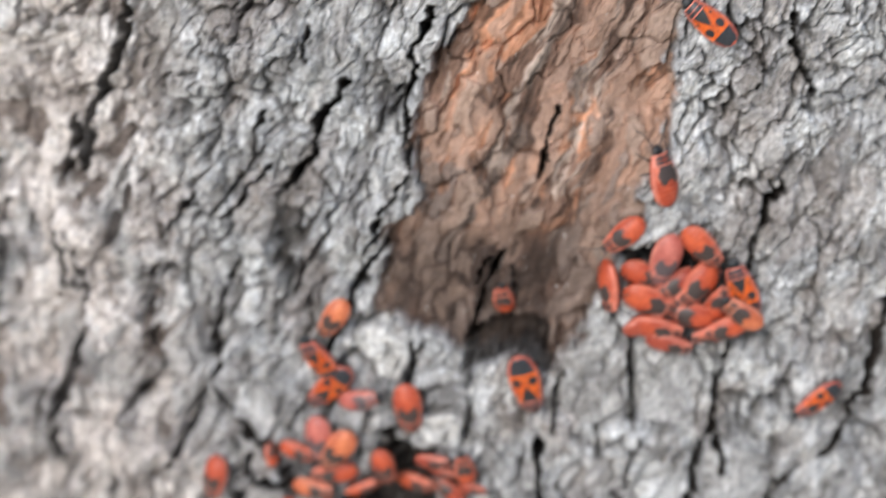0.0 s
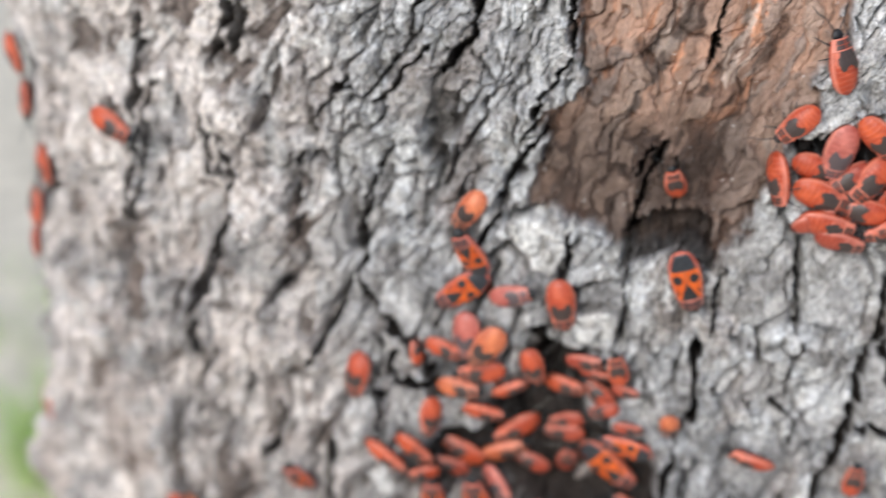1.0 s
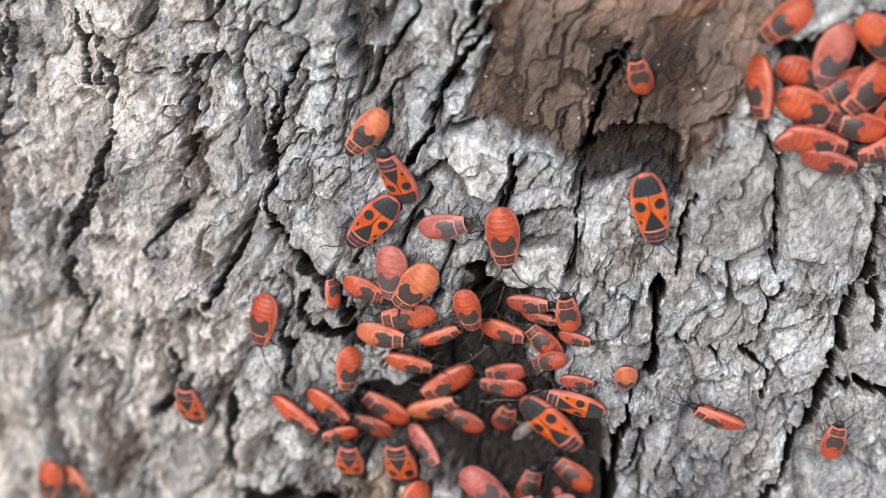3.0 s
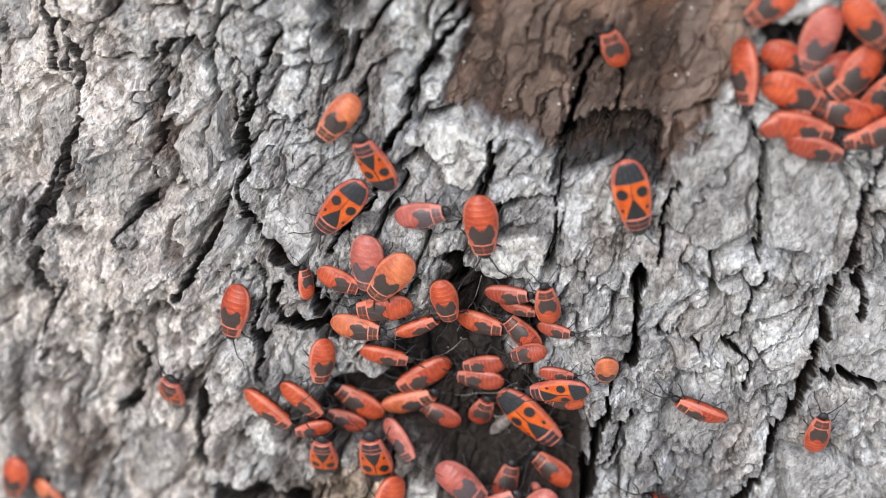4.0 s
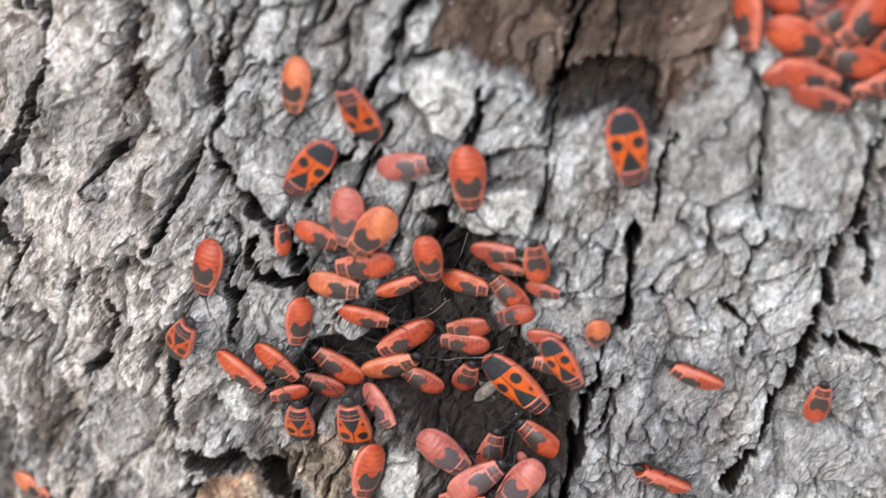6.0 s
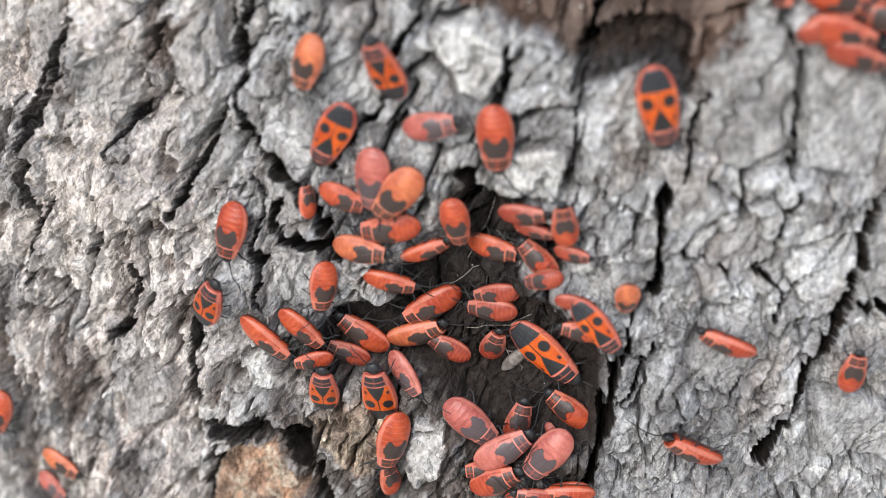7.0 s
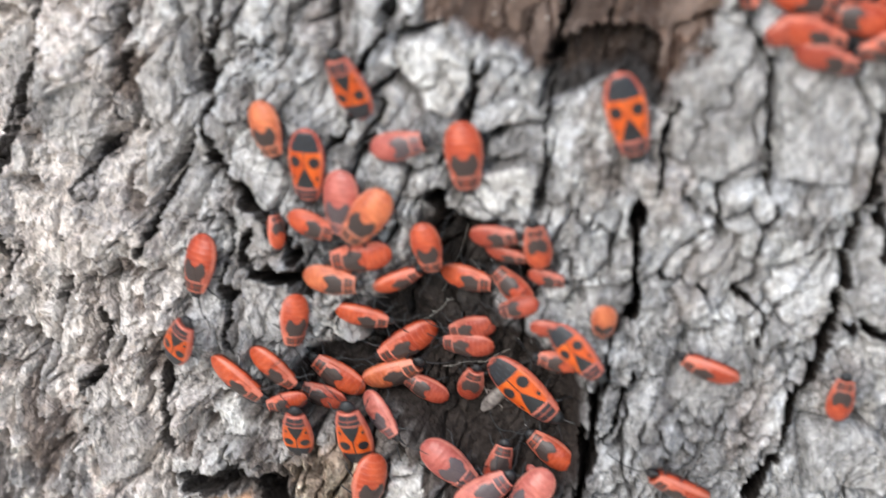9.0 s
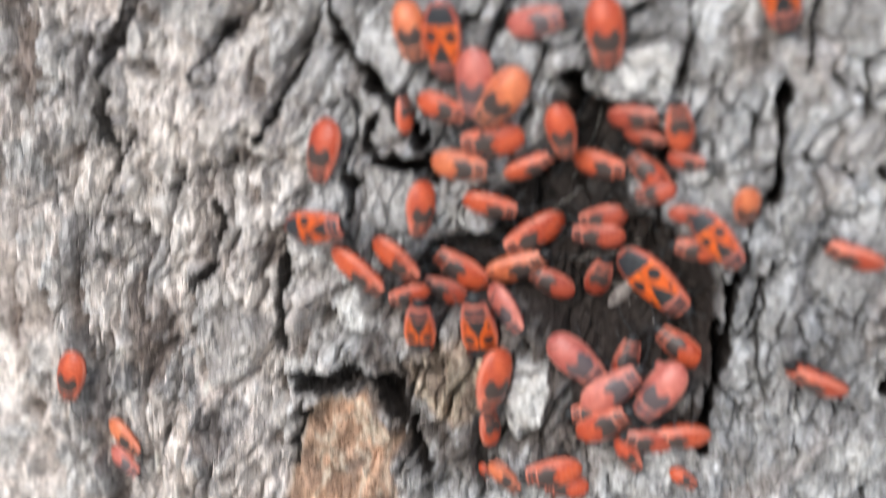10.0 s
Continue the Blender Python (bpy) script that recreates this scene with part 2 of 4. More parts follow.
groove(2.4, 6, [(-70, -45.4), (-67, -43.2), (-62.4, -42.2), (-58.8, -44.4), (-56.4, -48), (-55, -52.4)])
groove(1, 4, [(-68.4, -46.4), (-70.6, -52.9), (-70.4, -55.6)])
groove(0.6, 3.2, [(-86.1, -15.6), (-88.8, -19.1), (-91.6, -23.5), (-90.9, -27.2)])
groove(0.8, 3.2, [(-89.7, -8.5), (-89, -13.3), (-90.1, -17.2), (-90.6, -22.6), (-92, -25.9)])
groove(0.7, 2.6, [(-75.7, -4.5), (-77.9, -6.6), (-79.9, -9)])
groove(1, 4, [(-67.4, -6.4), (-70.1, -11.7), (-72.1, -15.6)])
groove(0.45, 2.6, [(-81.5, -14.6), (-82.5, -20), (-83.6, -23.9)])
groove(1.8, 8, [(-23.9, -32), (-23.7, -37.3), (-24.4, -42.9), (-24.5, -47.8)])
groove(0.7, 4, [(-18.3, -24.8), (-20.9, -32.5), (-22, -34.1)])
groove(1.2, 5, [(-61.7, -18), (-62.6, -23.3), (-62.4, -26.2)])
groove(1.4, 3.9, [(-69.2, 55.9), (-70.7, 52), (-73.1, 46.4), (-77.8, 38.7), (-81, 29.2)])
groove(0.75, 2.6, [(-94.5, 24.1), (-95.7, 16.3), (-98.9, 1.6)])
groove(0.6, 2.6, [(-83.4, 21.1), (-83.7, 12.2)])
groove(0.8, 2.6, [(-82.3, 6.9), (-88.3, -4.7), (-90.5, -17.1), (-90.6, -24.3)])
groove(1.4, 5, [(-41.9, 46.3), (-43, 43.6), (-46.1, 40.3), (-47.1, 35.1), (-51.1, 30.4)])
groove(1, 4, [(-53.2, 41.8), (-55.5, 33.7), (-61.3, 26.6), (-64, 27.9)])
groove(0.8, 3, [(-46.2, 53.6), (-47.3, 49.1)])
groove(0.9, 4, [(-64.3, 28.8), (-67.9, 23.3), (-69.6, 19.6)])
groove(0.35, 2, [(-72.5, 16.6), (-73.4, 8.4)])
groove(0.9, 3, [(-52.7, 33.9), (-59.8, 25.9)])
groove(1.1, 5, [(-15.8, 42.4), (-16.9, 35.4), (-17.8, 32.2)])
groove(1.2, 5, [(12.8, 54.8), (12.8, 51.2), (13.7, 48.2), (15.3, 45.2), (14.9, 42.2)])
groove(0.8, 4, [(9.3, 54.3), (9, 49.9), (8.9, 45.5)])
groove(1.3, 5, [(12.7, 31.9), (10.1, 26.8), (9.1, 24), (8.9, 20.3)])
groove(2, 7, [(28.7, 18), (26.9, 7.9), (25.6, 0.9), (22.2, -7.8), (20.4, -10.5)])
groove(1.2, 5, [(16.5, -10.7), (14, -14.7)])
groove(1.2, 5, [(5.4, -5.7), (6.4, -11.4)])
groove(1, 4, [(-30.2, 57), (-32.9, 50.4), (-34.1, 44.3), (-34.8, 35)])
groove(0.9, 3, [(-34.7, 34.2), (-39.2, 25.9), (-41.4, 21.6)])
groove(1.5, 3.9, [(-80.3, 36.9), (-82.5, 32), (-84.3, 27.8)])
groove(1.2, 3.2, [(-96.6, 31.6), (-96.5, 26), (-97.3, 15.1), (-99.3, 8.6), (-99.9, 2.3)])
groove(0.9, 3.2, [(-85.6, 21.2), (-84.9, 12.3)])
groove(1, 3.2, [(-82.5, 6.7), (-90.2, -8.3), (-91.9, -18.1)])
groove(0.4, 2.6, [(-72.7, 15.9), (-74.6, 8.1)])
groove(0.8, 4, [(-63.5, 15.5), (-62.1, 13.2), (-64.3, 3.7)])
groove(0.6, 2.6, [(-76.1, -3.5), (-79.7, -8.7)])
groove(0.5, 2, [(-115.4, 22.1), (-118.2, 12.3)])
BARE = [(-22.2, 61.4), (-28.3, 52.7), (-33.1, 45.9), (-33.6, 35.8), (-33.3, 29.4), (-37.4, 26), (-41.3, 19.9), (-42.4, 11.2), (-37.4, 9.8), (-32.9, 9), (-26.9, 9), (-20, 8.7), (-16.7, 6.3), (-13.9, 9.8), (-10.2, 19.2), (-7.1, 24.9), (-3.9, 32.9), (-1.7, 42.1), (-2.5, 61.1)]
DAMP = [(-40.5, 23.3), (-35.1, 26.1), (-27.1, 23.1), (-19.7, 26.6), (-14.7, 25), (-12.5, 20.1), (-15.9, 10.7), (-17.4, 6.7), (-20, 8.8), (-26, 9.5), (-32.9, 9), (-42.1, 10.3)]
HOLLOW = [(-48.7, -20), (-45.3, -17.6), (-42.3, -15.3), (-39.4, -7.6), (-34.9, -9.3), (-27.8, -13.6), (-27.7, -17.7), (-31.6, -18.4), (-32.8, -21.3), (-23.7, -23.6), (-22.5, -28.3), (-24.4, -40.2), (-31.1, -42.4), (-39.4, -39.1), (-43.5, -34.7), (-49, -33.8), (-54.6, -32.2), (-57.3, -29.4), (-54.4, -25.6), (-48.8, -24.8)]
PLATES.append([(-47, 16.2), (-45.4, 17.3), (-43.8, 16.8), (-44.1, 14.1), (-45.2, 11.9), (-46.7, 12.9), (-47.5, 14.5)])
PLATES.append([(-44.4, 8.9), (-42.2, 10.4), (-39.2, 10.4), (-36.1, 7.9), (-35.2, 6), (-37.3, 3.1), (-40.1, 3.5), (-41.6, 6.1)])
PLATES.append([(-36.4, -6), (-35.4, -3.4), (-29.9, -2.2), (-28.6, -3.1), (-29.8, -8.2), (-32.9, -9.4), (-35.4, -8.4)])
PLATES.append([(-61.5, -9.4), (-60, -7.2), (-55.8, -11.3), (-57, -13.8), (-59.1, -13.5), (-61.1, -12.2)])
PLATES.append([(-60.1, -16.6), (-58.6, -15.5), (-54.7, -17.2), (-54.6, -19.6), (-55.4, -24.4), (-59.1, -25), (-60.9, -22.2), (-61.2, -19.1)])
PLATES.append([(2.6, -7.7), (8.4, -7), (12.4, -8.6), (13.2, -13.7), (11.9, -19.7), (10.1, -20.4), (3.3, -17.3), (2.6, -13.5)])
PLATES.append([(-5.8, 4.8), (-5.5, 11.4), (0.6, 8.9), (3.5, 3.5), (1.9, -3.4), (-4.2, -3.4)])
PLATES.append([(-15.4, 11.2), (-12.7, 12.9), (-8.5, 11.4), (-6.4, 4.8), (-6.6, -2.7), (-10.9, -3.6), (-15.3, -0.9)])
PLATES.append([(-62.2, -7.1), (-60.5, -1.8), (-57.7, 0.7), (-53.9, -1.5), (-55.4, -6.1), (-56.9, -9.3)])
PLATES.append([(-24.5, -16.8), (-18.9, -14.9), (-18.9, -16.4), (-20.6, -19.5), (-21.8, -20.4), (-25.1, -18.3)])
PLATES.append([(-13.3, -13.8), (-12.3, -10.8), (-9.9, -9.3), (-8.7, -12.2), (-10.1, -14.8)])
PLATES.append([(-0.4, -31.4), (4.7, -30.7), (9.7, -34), (13.7, -39.3), (0.9, -39.1)])
TAN = [(-69.5, -50), (-68.2, -46.8), (-65.5, -44.6), (-61.5, -44.2), (-59, -47), (-57.3, -50.5), (-58.5, -55), (-57.5, -62), (-58, -68), (-73, -68), (-71.5, -58)]
STUB = [(-57.2, -43.5), (-57, -39.5), (-53.6, -36.6), (-48.2, -36.4), (-46.6, -39.2), (-47.4, -44.4), (-52.8, -46)]
# the next two outlines bound the painted shade of the hollow
HOLLOW_SHADE = [(-42.6, -9.4), (-38.7, -6.8), (-34.3, -8.5), (-27.5, -13.5), (-28.4, -17.8), (-32.2, -18.9), (-24.3, -23.7), (-22.2, -27.5), (-24, -40.9), (-31.1, -42.4), (-40.1, -37.5), (-44.9, -34), (-51.9, -34.3), (-60.4, -33.3), (-55.9, -28.3), (-48.9, -26.4), (-48.1, -21.5), (-44.7, -19.5), (-42.3, -16.1)]
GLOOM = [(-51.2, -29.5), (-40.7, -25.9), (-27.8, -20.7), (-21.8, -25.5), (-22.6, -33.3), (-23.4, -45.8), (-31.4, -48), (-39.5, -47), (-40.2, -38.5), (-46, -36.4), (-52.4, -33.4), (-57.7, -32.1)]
SLATE = [(-22.5, -17), (-14, -14.5), (-9.5, -20), (-8.5, -30), (-11, -52), (-24, -52)]
POCKET = [(-29.7, 6.5), (-28.5, 10.4), (-22.6, 11.5), (-18, 12.2), (-16.5, 5.3), (-17.7, 2.5), (-19.2, 4.5), (-22.5, 7.3), (-26, 5.1), (-28.7, 4.3)]
NOOK = [(-8, 22.8), (-1.3, 26.5), (5.9, 23.5), (7.8, 12.8), (2.2, 9.9), (-3.9, 12.1), (-7.7, 16.6)]
STAIN = [(-61.8, -29.6), (-57.3, -31.2), (-51, -32.2), (-45.4, -32.5), (-37.3, -37.2), (-27.7, -42.1), (-31.6, -51.3), (-57.7, -55.8), (-64.1, -48.1), (-62.8, -39.1)]
PLATES.append([(-64.9, -32.6), (-62.2, -31.2), (-61.6, -33.2), (-59.6, -33.6), (-60.2, -36.2), (-62.8, -36.9), (-65.2, -36.6)])
PLATES.append([(-45, -38.6), (-41.4, -39), (-40.8, -42), (-41.6, -46), (-44.4, -48.8), (-45.4, -44)])
PLATES.append([(-70.2, -9.8), (-66.2, -3.6), (-64.6, -6.4), (-66.4, -10.4), (-69.6, -14.2)])
PLATES.append([(-83.4, -32.2), (-79, -31.2), (-73, -40.4), (-75.4, -45.2), (-80.2, -47), (-82, -39)])
PLATES.append([(-81, 2.4), (-76.4, 4.8), (-75.6, -2.2), (-78.8, -6.4), (-82.6, -3.4)])
PLATES.append([(-88.4, 6.2), (-84.4, 8.8), (-84, 1.4), (-87.4, -4.8), (-89.6, -1)])
PLATES.append([(-72.2, 4.4), (-66.2, 10.2), (-65, 3), (-67.6, -3.6), (-71.6, -8.2)])
PLATES.append([(-12.6, -21), (-7.2, -18.6), (-6, -25.8), (-10.2, -31.2), (-14.4, -27)])
WHITE = (1, 2, len(PLATES) - 8, len(PLATES) - 7)


def relief(u, z):
    """Height of the bark over the trunk's outline, the masks of its kinds of surface, and the pigment."""
    wu = u + 1.2 * layered(u / 9, z / 9, 3, 3) + 0.3 * layered(u / 1.7, z / 1.7, 5, 3)
    wz = z + 1.2 * layered(u / 9, z / 9, 4, 3) + 0.3 * layered(u / 1.7, z / 1.7, 6, 3)
    lean = 0.38 * step(-112, -70, u)
    still = step(-72, -88, u)  # smoother bark on the side
    gu = wu - lean * wz  # across the grain
    tear = inside(wu, wz, BARE) + 1.5 * layered(gu / 4.0, wz / 9.0, 15, 4, 0.6) + 0.6 * layered(u / 1.2, z / 2.0, 16, 3, 0.6)
    bare = step(-0.25, 0.45, tear)
    damp = step(-4, 4, inside(wu, wz, DAMP)) * bare
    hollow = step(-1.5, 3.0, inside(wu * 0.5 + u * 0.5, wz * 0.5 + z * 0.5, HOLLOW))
    pocket = step(-0.15, 0.5, inside(wu, wz, POCKET) + 0.7 * layered(gu / 1.5, wz / 3.0, 18, 4, 0.6))
    tan = step(-0.3, 0.9, inside(wu * 0.5 + u * 0.5, wz * 0.5 + z * 0.5, TAN))
    nook = step(-0.3, 0.7, inside(wu, wz, NOOK) + 0.8 * layered(gu / 1.8, wz / 3.0, 19, 4, 0.6))
    stub = step(-0.5, 1.2, inside(wu, wz, STUB))
    rough = 1 - 0.74 * bare
    side = step(-60, -74, u) * (1 - bare)
    small = rough * (1 - 0.5 * side)
    # broad ridges along the grain
    h = 0.6 * layered(gu / 13, wz / 46, 11, 2) * (1 - 0.5 * bare)
    # large plates parted by fissures
    f, rim, r1, r2, ox, oy = cells(gu / 7.0 + 0.25 * layered(u / 4, z / 5, 22, 3), wz / 14.0 + 0.25 * layered(u / 4, z / 5, 23, 3), 21)
    open_ = step(-0.3, 0.5, smooth_noise(u / 11, z / 17, 31))
    h = h + rough * (1.3 * (r1 - 0.5) + 0.35 * ox * (r2 - 0.5) + 0.2 * oy * (r1 - 0.5))
    h = h + rough * 0.8 * (step(0.0, 0.34, rim) - 0.6)
    calm = 1 - 0.6 * step(-66, -80, u)
    h = h - rough * calm * (0.3 + 3.0 * open_) * (1 - step(0.02, 0.06 + 0.03 * open_, rim))
    # flakes
    f, rim2, s1, s2, ox, oy = cells(gu / 2.7 + 3 * r1 + 0.2 * layered(u / 2, z / 2, 44, 3), wz / 5.0 + 3 * r2 + 0.2 * layered(u / 2, z / 2, 45, 3), 43)
    h = h + rough * (1 - 0.5 * still) * (0.5 * (s1 - 0.5) + 0.15 * oy * (s2 - 0.35) + 0.15 * ox * (s1 - 0.5))
    h = h - rough * (1 - 0.6 * still) * (0.3 + 1.5 * step(-0.1, 0.4, smooth_noise(u / 5, z / 6, 33))) * (1 - step(0.02, 0.1, rim2))
    h = h + small * 0.3 * (step(0.0, 0.3, rim2) - 0.6)
    f, rim3, q1, q2, ox, oy = cells(gu / 0.75 + 5 * s1, wz / 2.2 + 5 * s2, 57)
    h = h + (0.1 + 0.9 * rough) * (1 - 0.4 * still) * (0.2 * (q1 - 0.5) + 0.14 * oy * (q2 - 0.4)) - 0.12 * rough * (1 - step(0.0, 0.2, rim3))
    # thin layers that end in sharp edges
    t1 = layered(gu / 4.0, wz / 8.0, 63, 4, 0.55) * 3.0
    k1 = np.floor(t1)
    e1 = step(0.0, 0.08, t1 - k1)
    h = h + small * 0.32 * (k1 + e1)
    t2_ = layered(gu / 1.6 + 3, wz / 2.6, 67, 4, 0.6) * 2.6
    k2 = np.floor(t2_)
    h = h + (0.1 + 0.9 * small) * 0.13 * (k2 + step(0.0, 0.12, t2_ - k2))
    layer1, layer2 = lattice(k1 + 40 * np.floor(r1 * 9), k1 * 0 + 3, 5), lattice(k2 + 30 * np.floor(s1 * 5), k2 * 0 + 9, 6)
    # splinters left on the bare wood
    f, rim4, p1, p2, ox, oy = cells(gu / 2.4 + 0.5 * layered(u / 3, z / 6, 89, 3), wz / 9 + 0.3 * layered(u / 3, z / 6, 90, 3), 87)
    chip = bare * step(0.05, 0.12, rim4) * step(0.98, 1.03, p1 + 0.5 * layered(u / 7, z / 9, 88, 3) + 0.42 * step(5, 0, tear) + 0.4 * step(-22, -32, u) * step(27, 17, z))
    h = h + chip * (0.3 + 0.3 * p2 + 0.15 * oy)
    # ledges of crumbling bark, coarse on the lower side
    rug = np.clip(step(-62, -76, u) * step(14, -6, z) + step(-24, -34, z) * step(-46, -58, u) + 0.35 * step(-58, -70, u), 0, 1) * (1 - bare)
    t3 = layered(gu / 8.0 + 0.2 * r1, wz / 14.0, 201, 6, 0.58) * 2.4
    k3 = np.floor(t3)
    e3 = step(0.0, 0.09, t3 - k3)
    h = h + (0.12 * rough + 0.95 * rug) * (k3 + e3)
    layer3 = lattice(k3 + 20 * np.floor(r2 * 7), k3 * 0 + 5, 8)
    # foot darkens the colour at each ledge's base, painting in its shade
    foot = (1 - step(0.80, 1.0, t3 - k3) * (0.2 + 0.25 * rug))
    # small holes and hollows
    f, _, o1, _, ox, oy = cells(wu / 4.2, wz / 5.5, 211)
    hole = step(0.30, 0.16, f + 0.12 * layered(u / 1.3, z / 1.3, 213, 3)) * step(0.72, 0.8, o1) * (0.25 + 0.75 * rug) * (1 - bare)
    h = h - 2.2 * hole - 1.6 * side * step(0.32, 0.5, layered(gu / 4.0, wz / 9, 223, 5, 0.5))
    # fibre and grain
    fibre = 1 - np.abs(layered(gu / 0.9, wz / 7.0, 61, 3))
    h = h + (0.05 + 0.14 * bare) * (fibre - 0.6)
    h = h + 0.09 * layered(u / 0.8, z / 0.8, 71, 3)
    # plates that stand out singly
    plates = np.zeros(u.shape, np.int32)
    calm_face = np.zeros(u.shape)
    for k, pts in enumerate(PLATES):
        d = inside(wu * 0.45 + u * 0.55, wz * 0.45 + z * 0.55, pts)
        on = step(-0.1, 0.35, d)
        level = 0.9 + 0.3 * layered(gu / 3.0, wz / 5, 80 + k, 4, 0.55) + 0.05 * np.clip(d, 0, 4)
        h = h * (1 - 0.82 * on) + (level + 0.2 * h) * 0.82 * on
        calm_face = np.maximum(calm_face, on)
        h = h - 1.4 * np.exp(-((d + 0.45) / 0.35) ** 2)
        plates = np.where(d > 0.12, k + 1, plates)
    # hollows, bare wood, broken stub
    h = h * (1 - 0.55 * hollow)
    h = h * (1 - 0.75 * tan) - tan * (0.5 + 0.35 * np.floor(2.2 * layered(u / 3.5, z / 3.5, 176, 4, 0.55)))
    h = h - 1.8 * bare - 0.9 * damp - 5.6 * hollow - 2.4 * pocket * (1 + 0.5 * layered(gu / 1.6, wz / 4, 17, 3)) - 2.2 * nook + 1.0 * stub
    # deep fissures
    fu = u + 0.5 * layered(u / 2.2, z / 2.2, 8, 4, 0.6)
    fz = z + 0.5 * layered(u / 2.2, z / 2.2, 9, 4, 0.6)
    crack_shade, cut = np.zeros(u.shape), np.zeros(u.shape)
    for width, depth, pts in GROOVES:
        us, zs = [p[0] for p in pts], [p[1] for p in pts]
        far = (u > min(us) - 6) & (u < max(us) + 6) & (z > min(zs) - 6) & (z < max(zs) + 6)
        if not far.any():
            continue
        uu, zz = fu[far], fz[far]
        d = to_line(uu, zz, pts) / (1 + 0.5 * smooth_noise(uu / 2.1, zz / 2.1, 91) + 0.08 * smooth_noise(uu / 0.7, zz / 0.7, 92))
        half = max(width * (0.46 if us[0] < -66 else 0.36 if width >= 1.3 and us[0] < -40 else 0.28), 0.2)
        crack_shade[far] = np.maximum(crack_shade[far], 1 - step(half * 1.02, half * 1.3, d))
        deep = depth * (1 - step(half * 0.2, half * 1.06, d))
        cut[far] = np.maximum(cut[far], deep)
        h[far] += -deep + 0.25 * np.exp(-((d - half * 1.6) / (half * 0.7)) ** 2)
    cut = np.maximum(cut, 1.0 * pocket)
    h = np.maximum(h, -9.5 + 0.8 * smooth_noise(u / 2, z / 2, 95))
    h = h + 6.5 * step(-98, -125, u) * step(10, -60, z)
    # the side of the trunk swells in two humps
    h = h + 3.5 * np.exp(-((u + 129) / 6) ** 2 - ((z + 8) / 9) ** 2) + 2.0 * np.exp(-((u + 128) / 6) ** 2 - ((z - 28) / 16) ** 2)
    # pigment, with the shade of recesses and cracks painted in
    grey = np.stack([0.462 + 0 * u, 0.464 + 0 * u, 0.464 + 0 * u], -1)
    warm = np.array([0.62, 0.555, 0.51])
    pale = np.array([0.64, 0.64, 0.625])
    slate = np.array([0.20, 0.20, 0.205])
    west = (step(-58, -82, u) * 0.75 + 0.25 * step(-25, -45, z) * step(-40, -60, u))[..., None]
    c = grey * (1 - west) + warm * west
    even = 1 - 0.55 * side
    c = c * (1.135 + 0.25 * (r1 - 0.5) + even * (0.22 * (s1 - 0.5) + 0.2 * (q1 - 0.5) + 0.3 * (layer1 - 0.5) + 0.3 * (layer2 - 0.5)))[..., None]
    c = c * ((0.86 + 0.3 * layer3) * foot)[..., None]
    crust = step(0.24, 0.31, layered(u / 4.2, z / 5.5, 101, 6, 0.66) + 0.5 * (s2 - 0.5))[..., None] * 0.7
    c = c * (1 - crust) + pale * crust
    scab = step(0.30, 0.36, layered(u / 1.7, z / 2.3, 105, 5, 0.66) + 0.35 * (q1 - 0.5))[..., None] * (0.55 * even)[..., None]
    c = c * (1 - scab) + pale * (0.85 + 0.3 * s1[..., None]) * scab
    umber = step(0.34, 0.42, layered(u / 2.2, z / 3.0, 107, 5, 0.66) + 0.3 * (q2 - 0.5))[..., None] * (0.38 * even)[..., None]
    c = c * (1 - umber) + np.array([0.21, 0.175, 0.15]) * umber
    bleach = step(-0.12, 0.02, layered(gu / 6.5, wz / 14, 221, 5, 0.5))[..., None] * (0.58 * side)[..., None]
    c = c * (1 - bleach) + np.array([0.72, 0.665, 0.62]) * (0.82 + 0.2 * q1 + 0.2 * layer2)[..., None] * bleach
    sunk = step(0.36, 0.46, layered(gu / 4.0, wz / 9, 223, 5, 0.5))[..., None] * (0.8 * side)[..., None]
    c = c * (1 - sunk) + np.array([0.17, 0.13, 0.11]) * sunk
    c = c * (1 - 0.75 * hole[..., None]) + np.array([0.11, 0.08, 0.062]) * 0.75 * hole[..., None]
    soot = step(0.38, 0.5, layered(u / 6, z / 8, 111, 6, 0.62) + 0.5 * (r2 - 0.5))[..., None] * (0.55 - 0.35 * step(18, 34, z))[..., None]
    c = c * (1 - soot) + slate * soot
    dull = (step(-1.5, 1.5, inside(wu, wz, SLATE) + 1.2 * layered(u / 2.5, z / 3, 113, 4, 0.6)) * (0.3 + 0.25 * s1))[..., None]
    c = c * (1 - dull) + slate * dull
    tea = step(0.25, 0.8, layered(gu / 6, wz / 14, 121, 3))[..., None] * 0.35
    c = c * (1 - tea) + np.array([0.30, 0.235, 0.20]) * tea
    face = (0.6 * calm_face)[..., None]
    c = c * (1 - face) + (np.array([0.46, 0.45, 0.44]) * (0.85 + 0.3 * layered(u / 3, z / 4, 115, 5, 0.6))[..., None]) * face
    wood = np.array([0.155, 0.095, 0.07]) + 0 * c
    wood = wood * (0.45 + 0.6 * fibre + 0.5 * layered(gu / 5, wz / 12, 131, 3) + 0.3 * layer1)[..., None]
    ash = step(0.2, 0.45, layered(gu / 3, wz / 11, 141, 5, 0.6))[..., None] * 0.8
    wood = wood * (1 - ash) + np.array([0.36, 0.29, 0.245]) * ash
    blush = step(0.0, 0.3, layered(gu / 4, wz / 8, 147, 5, 0.6))[..., None] * (0.2 + 0.6 * step(18, 34, z))[..., None]
    wood = wood * (1 - blush) + np.array([0.47, 0.23, 0.135]) * blush
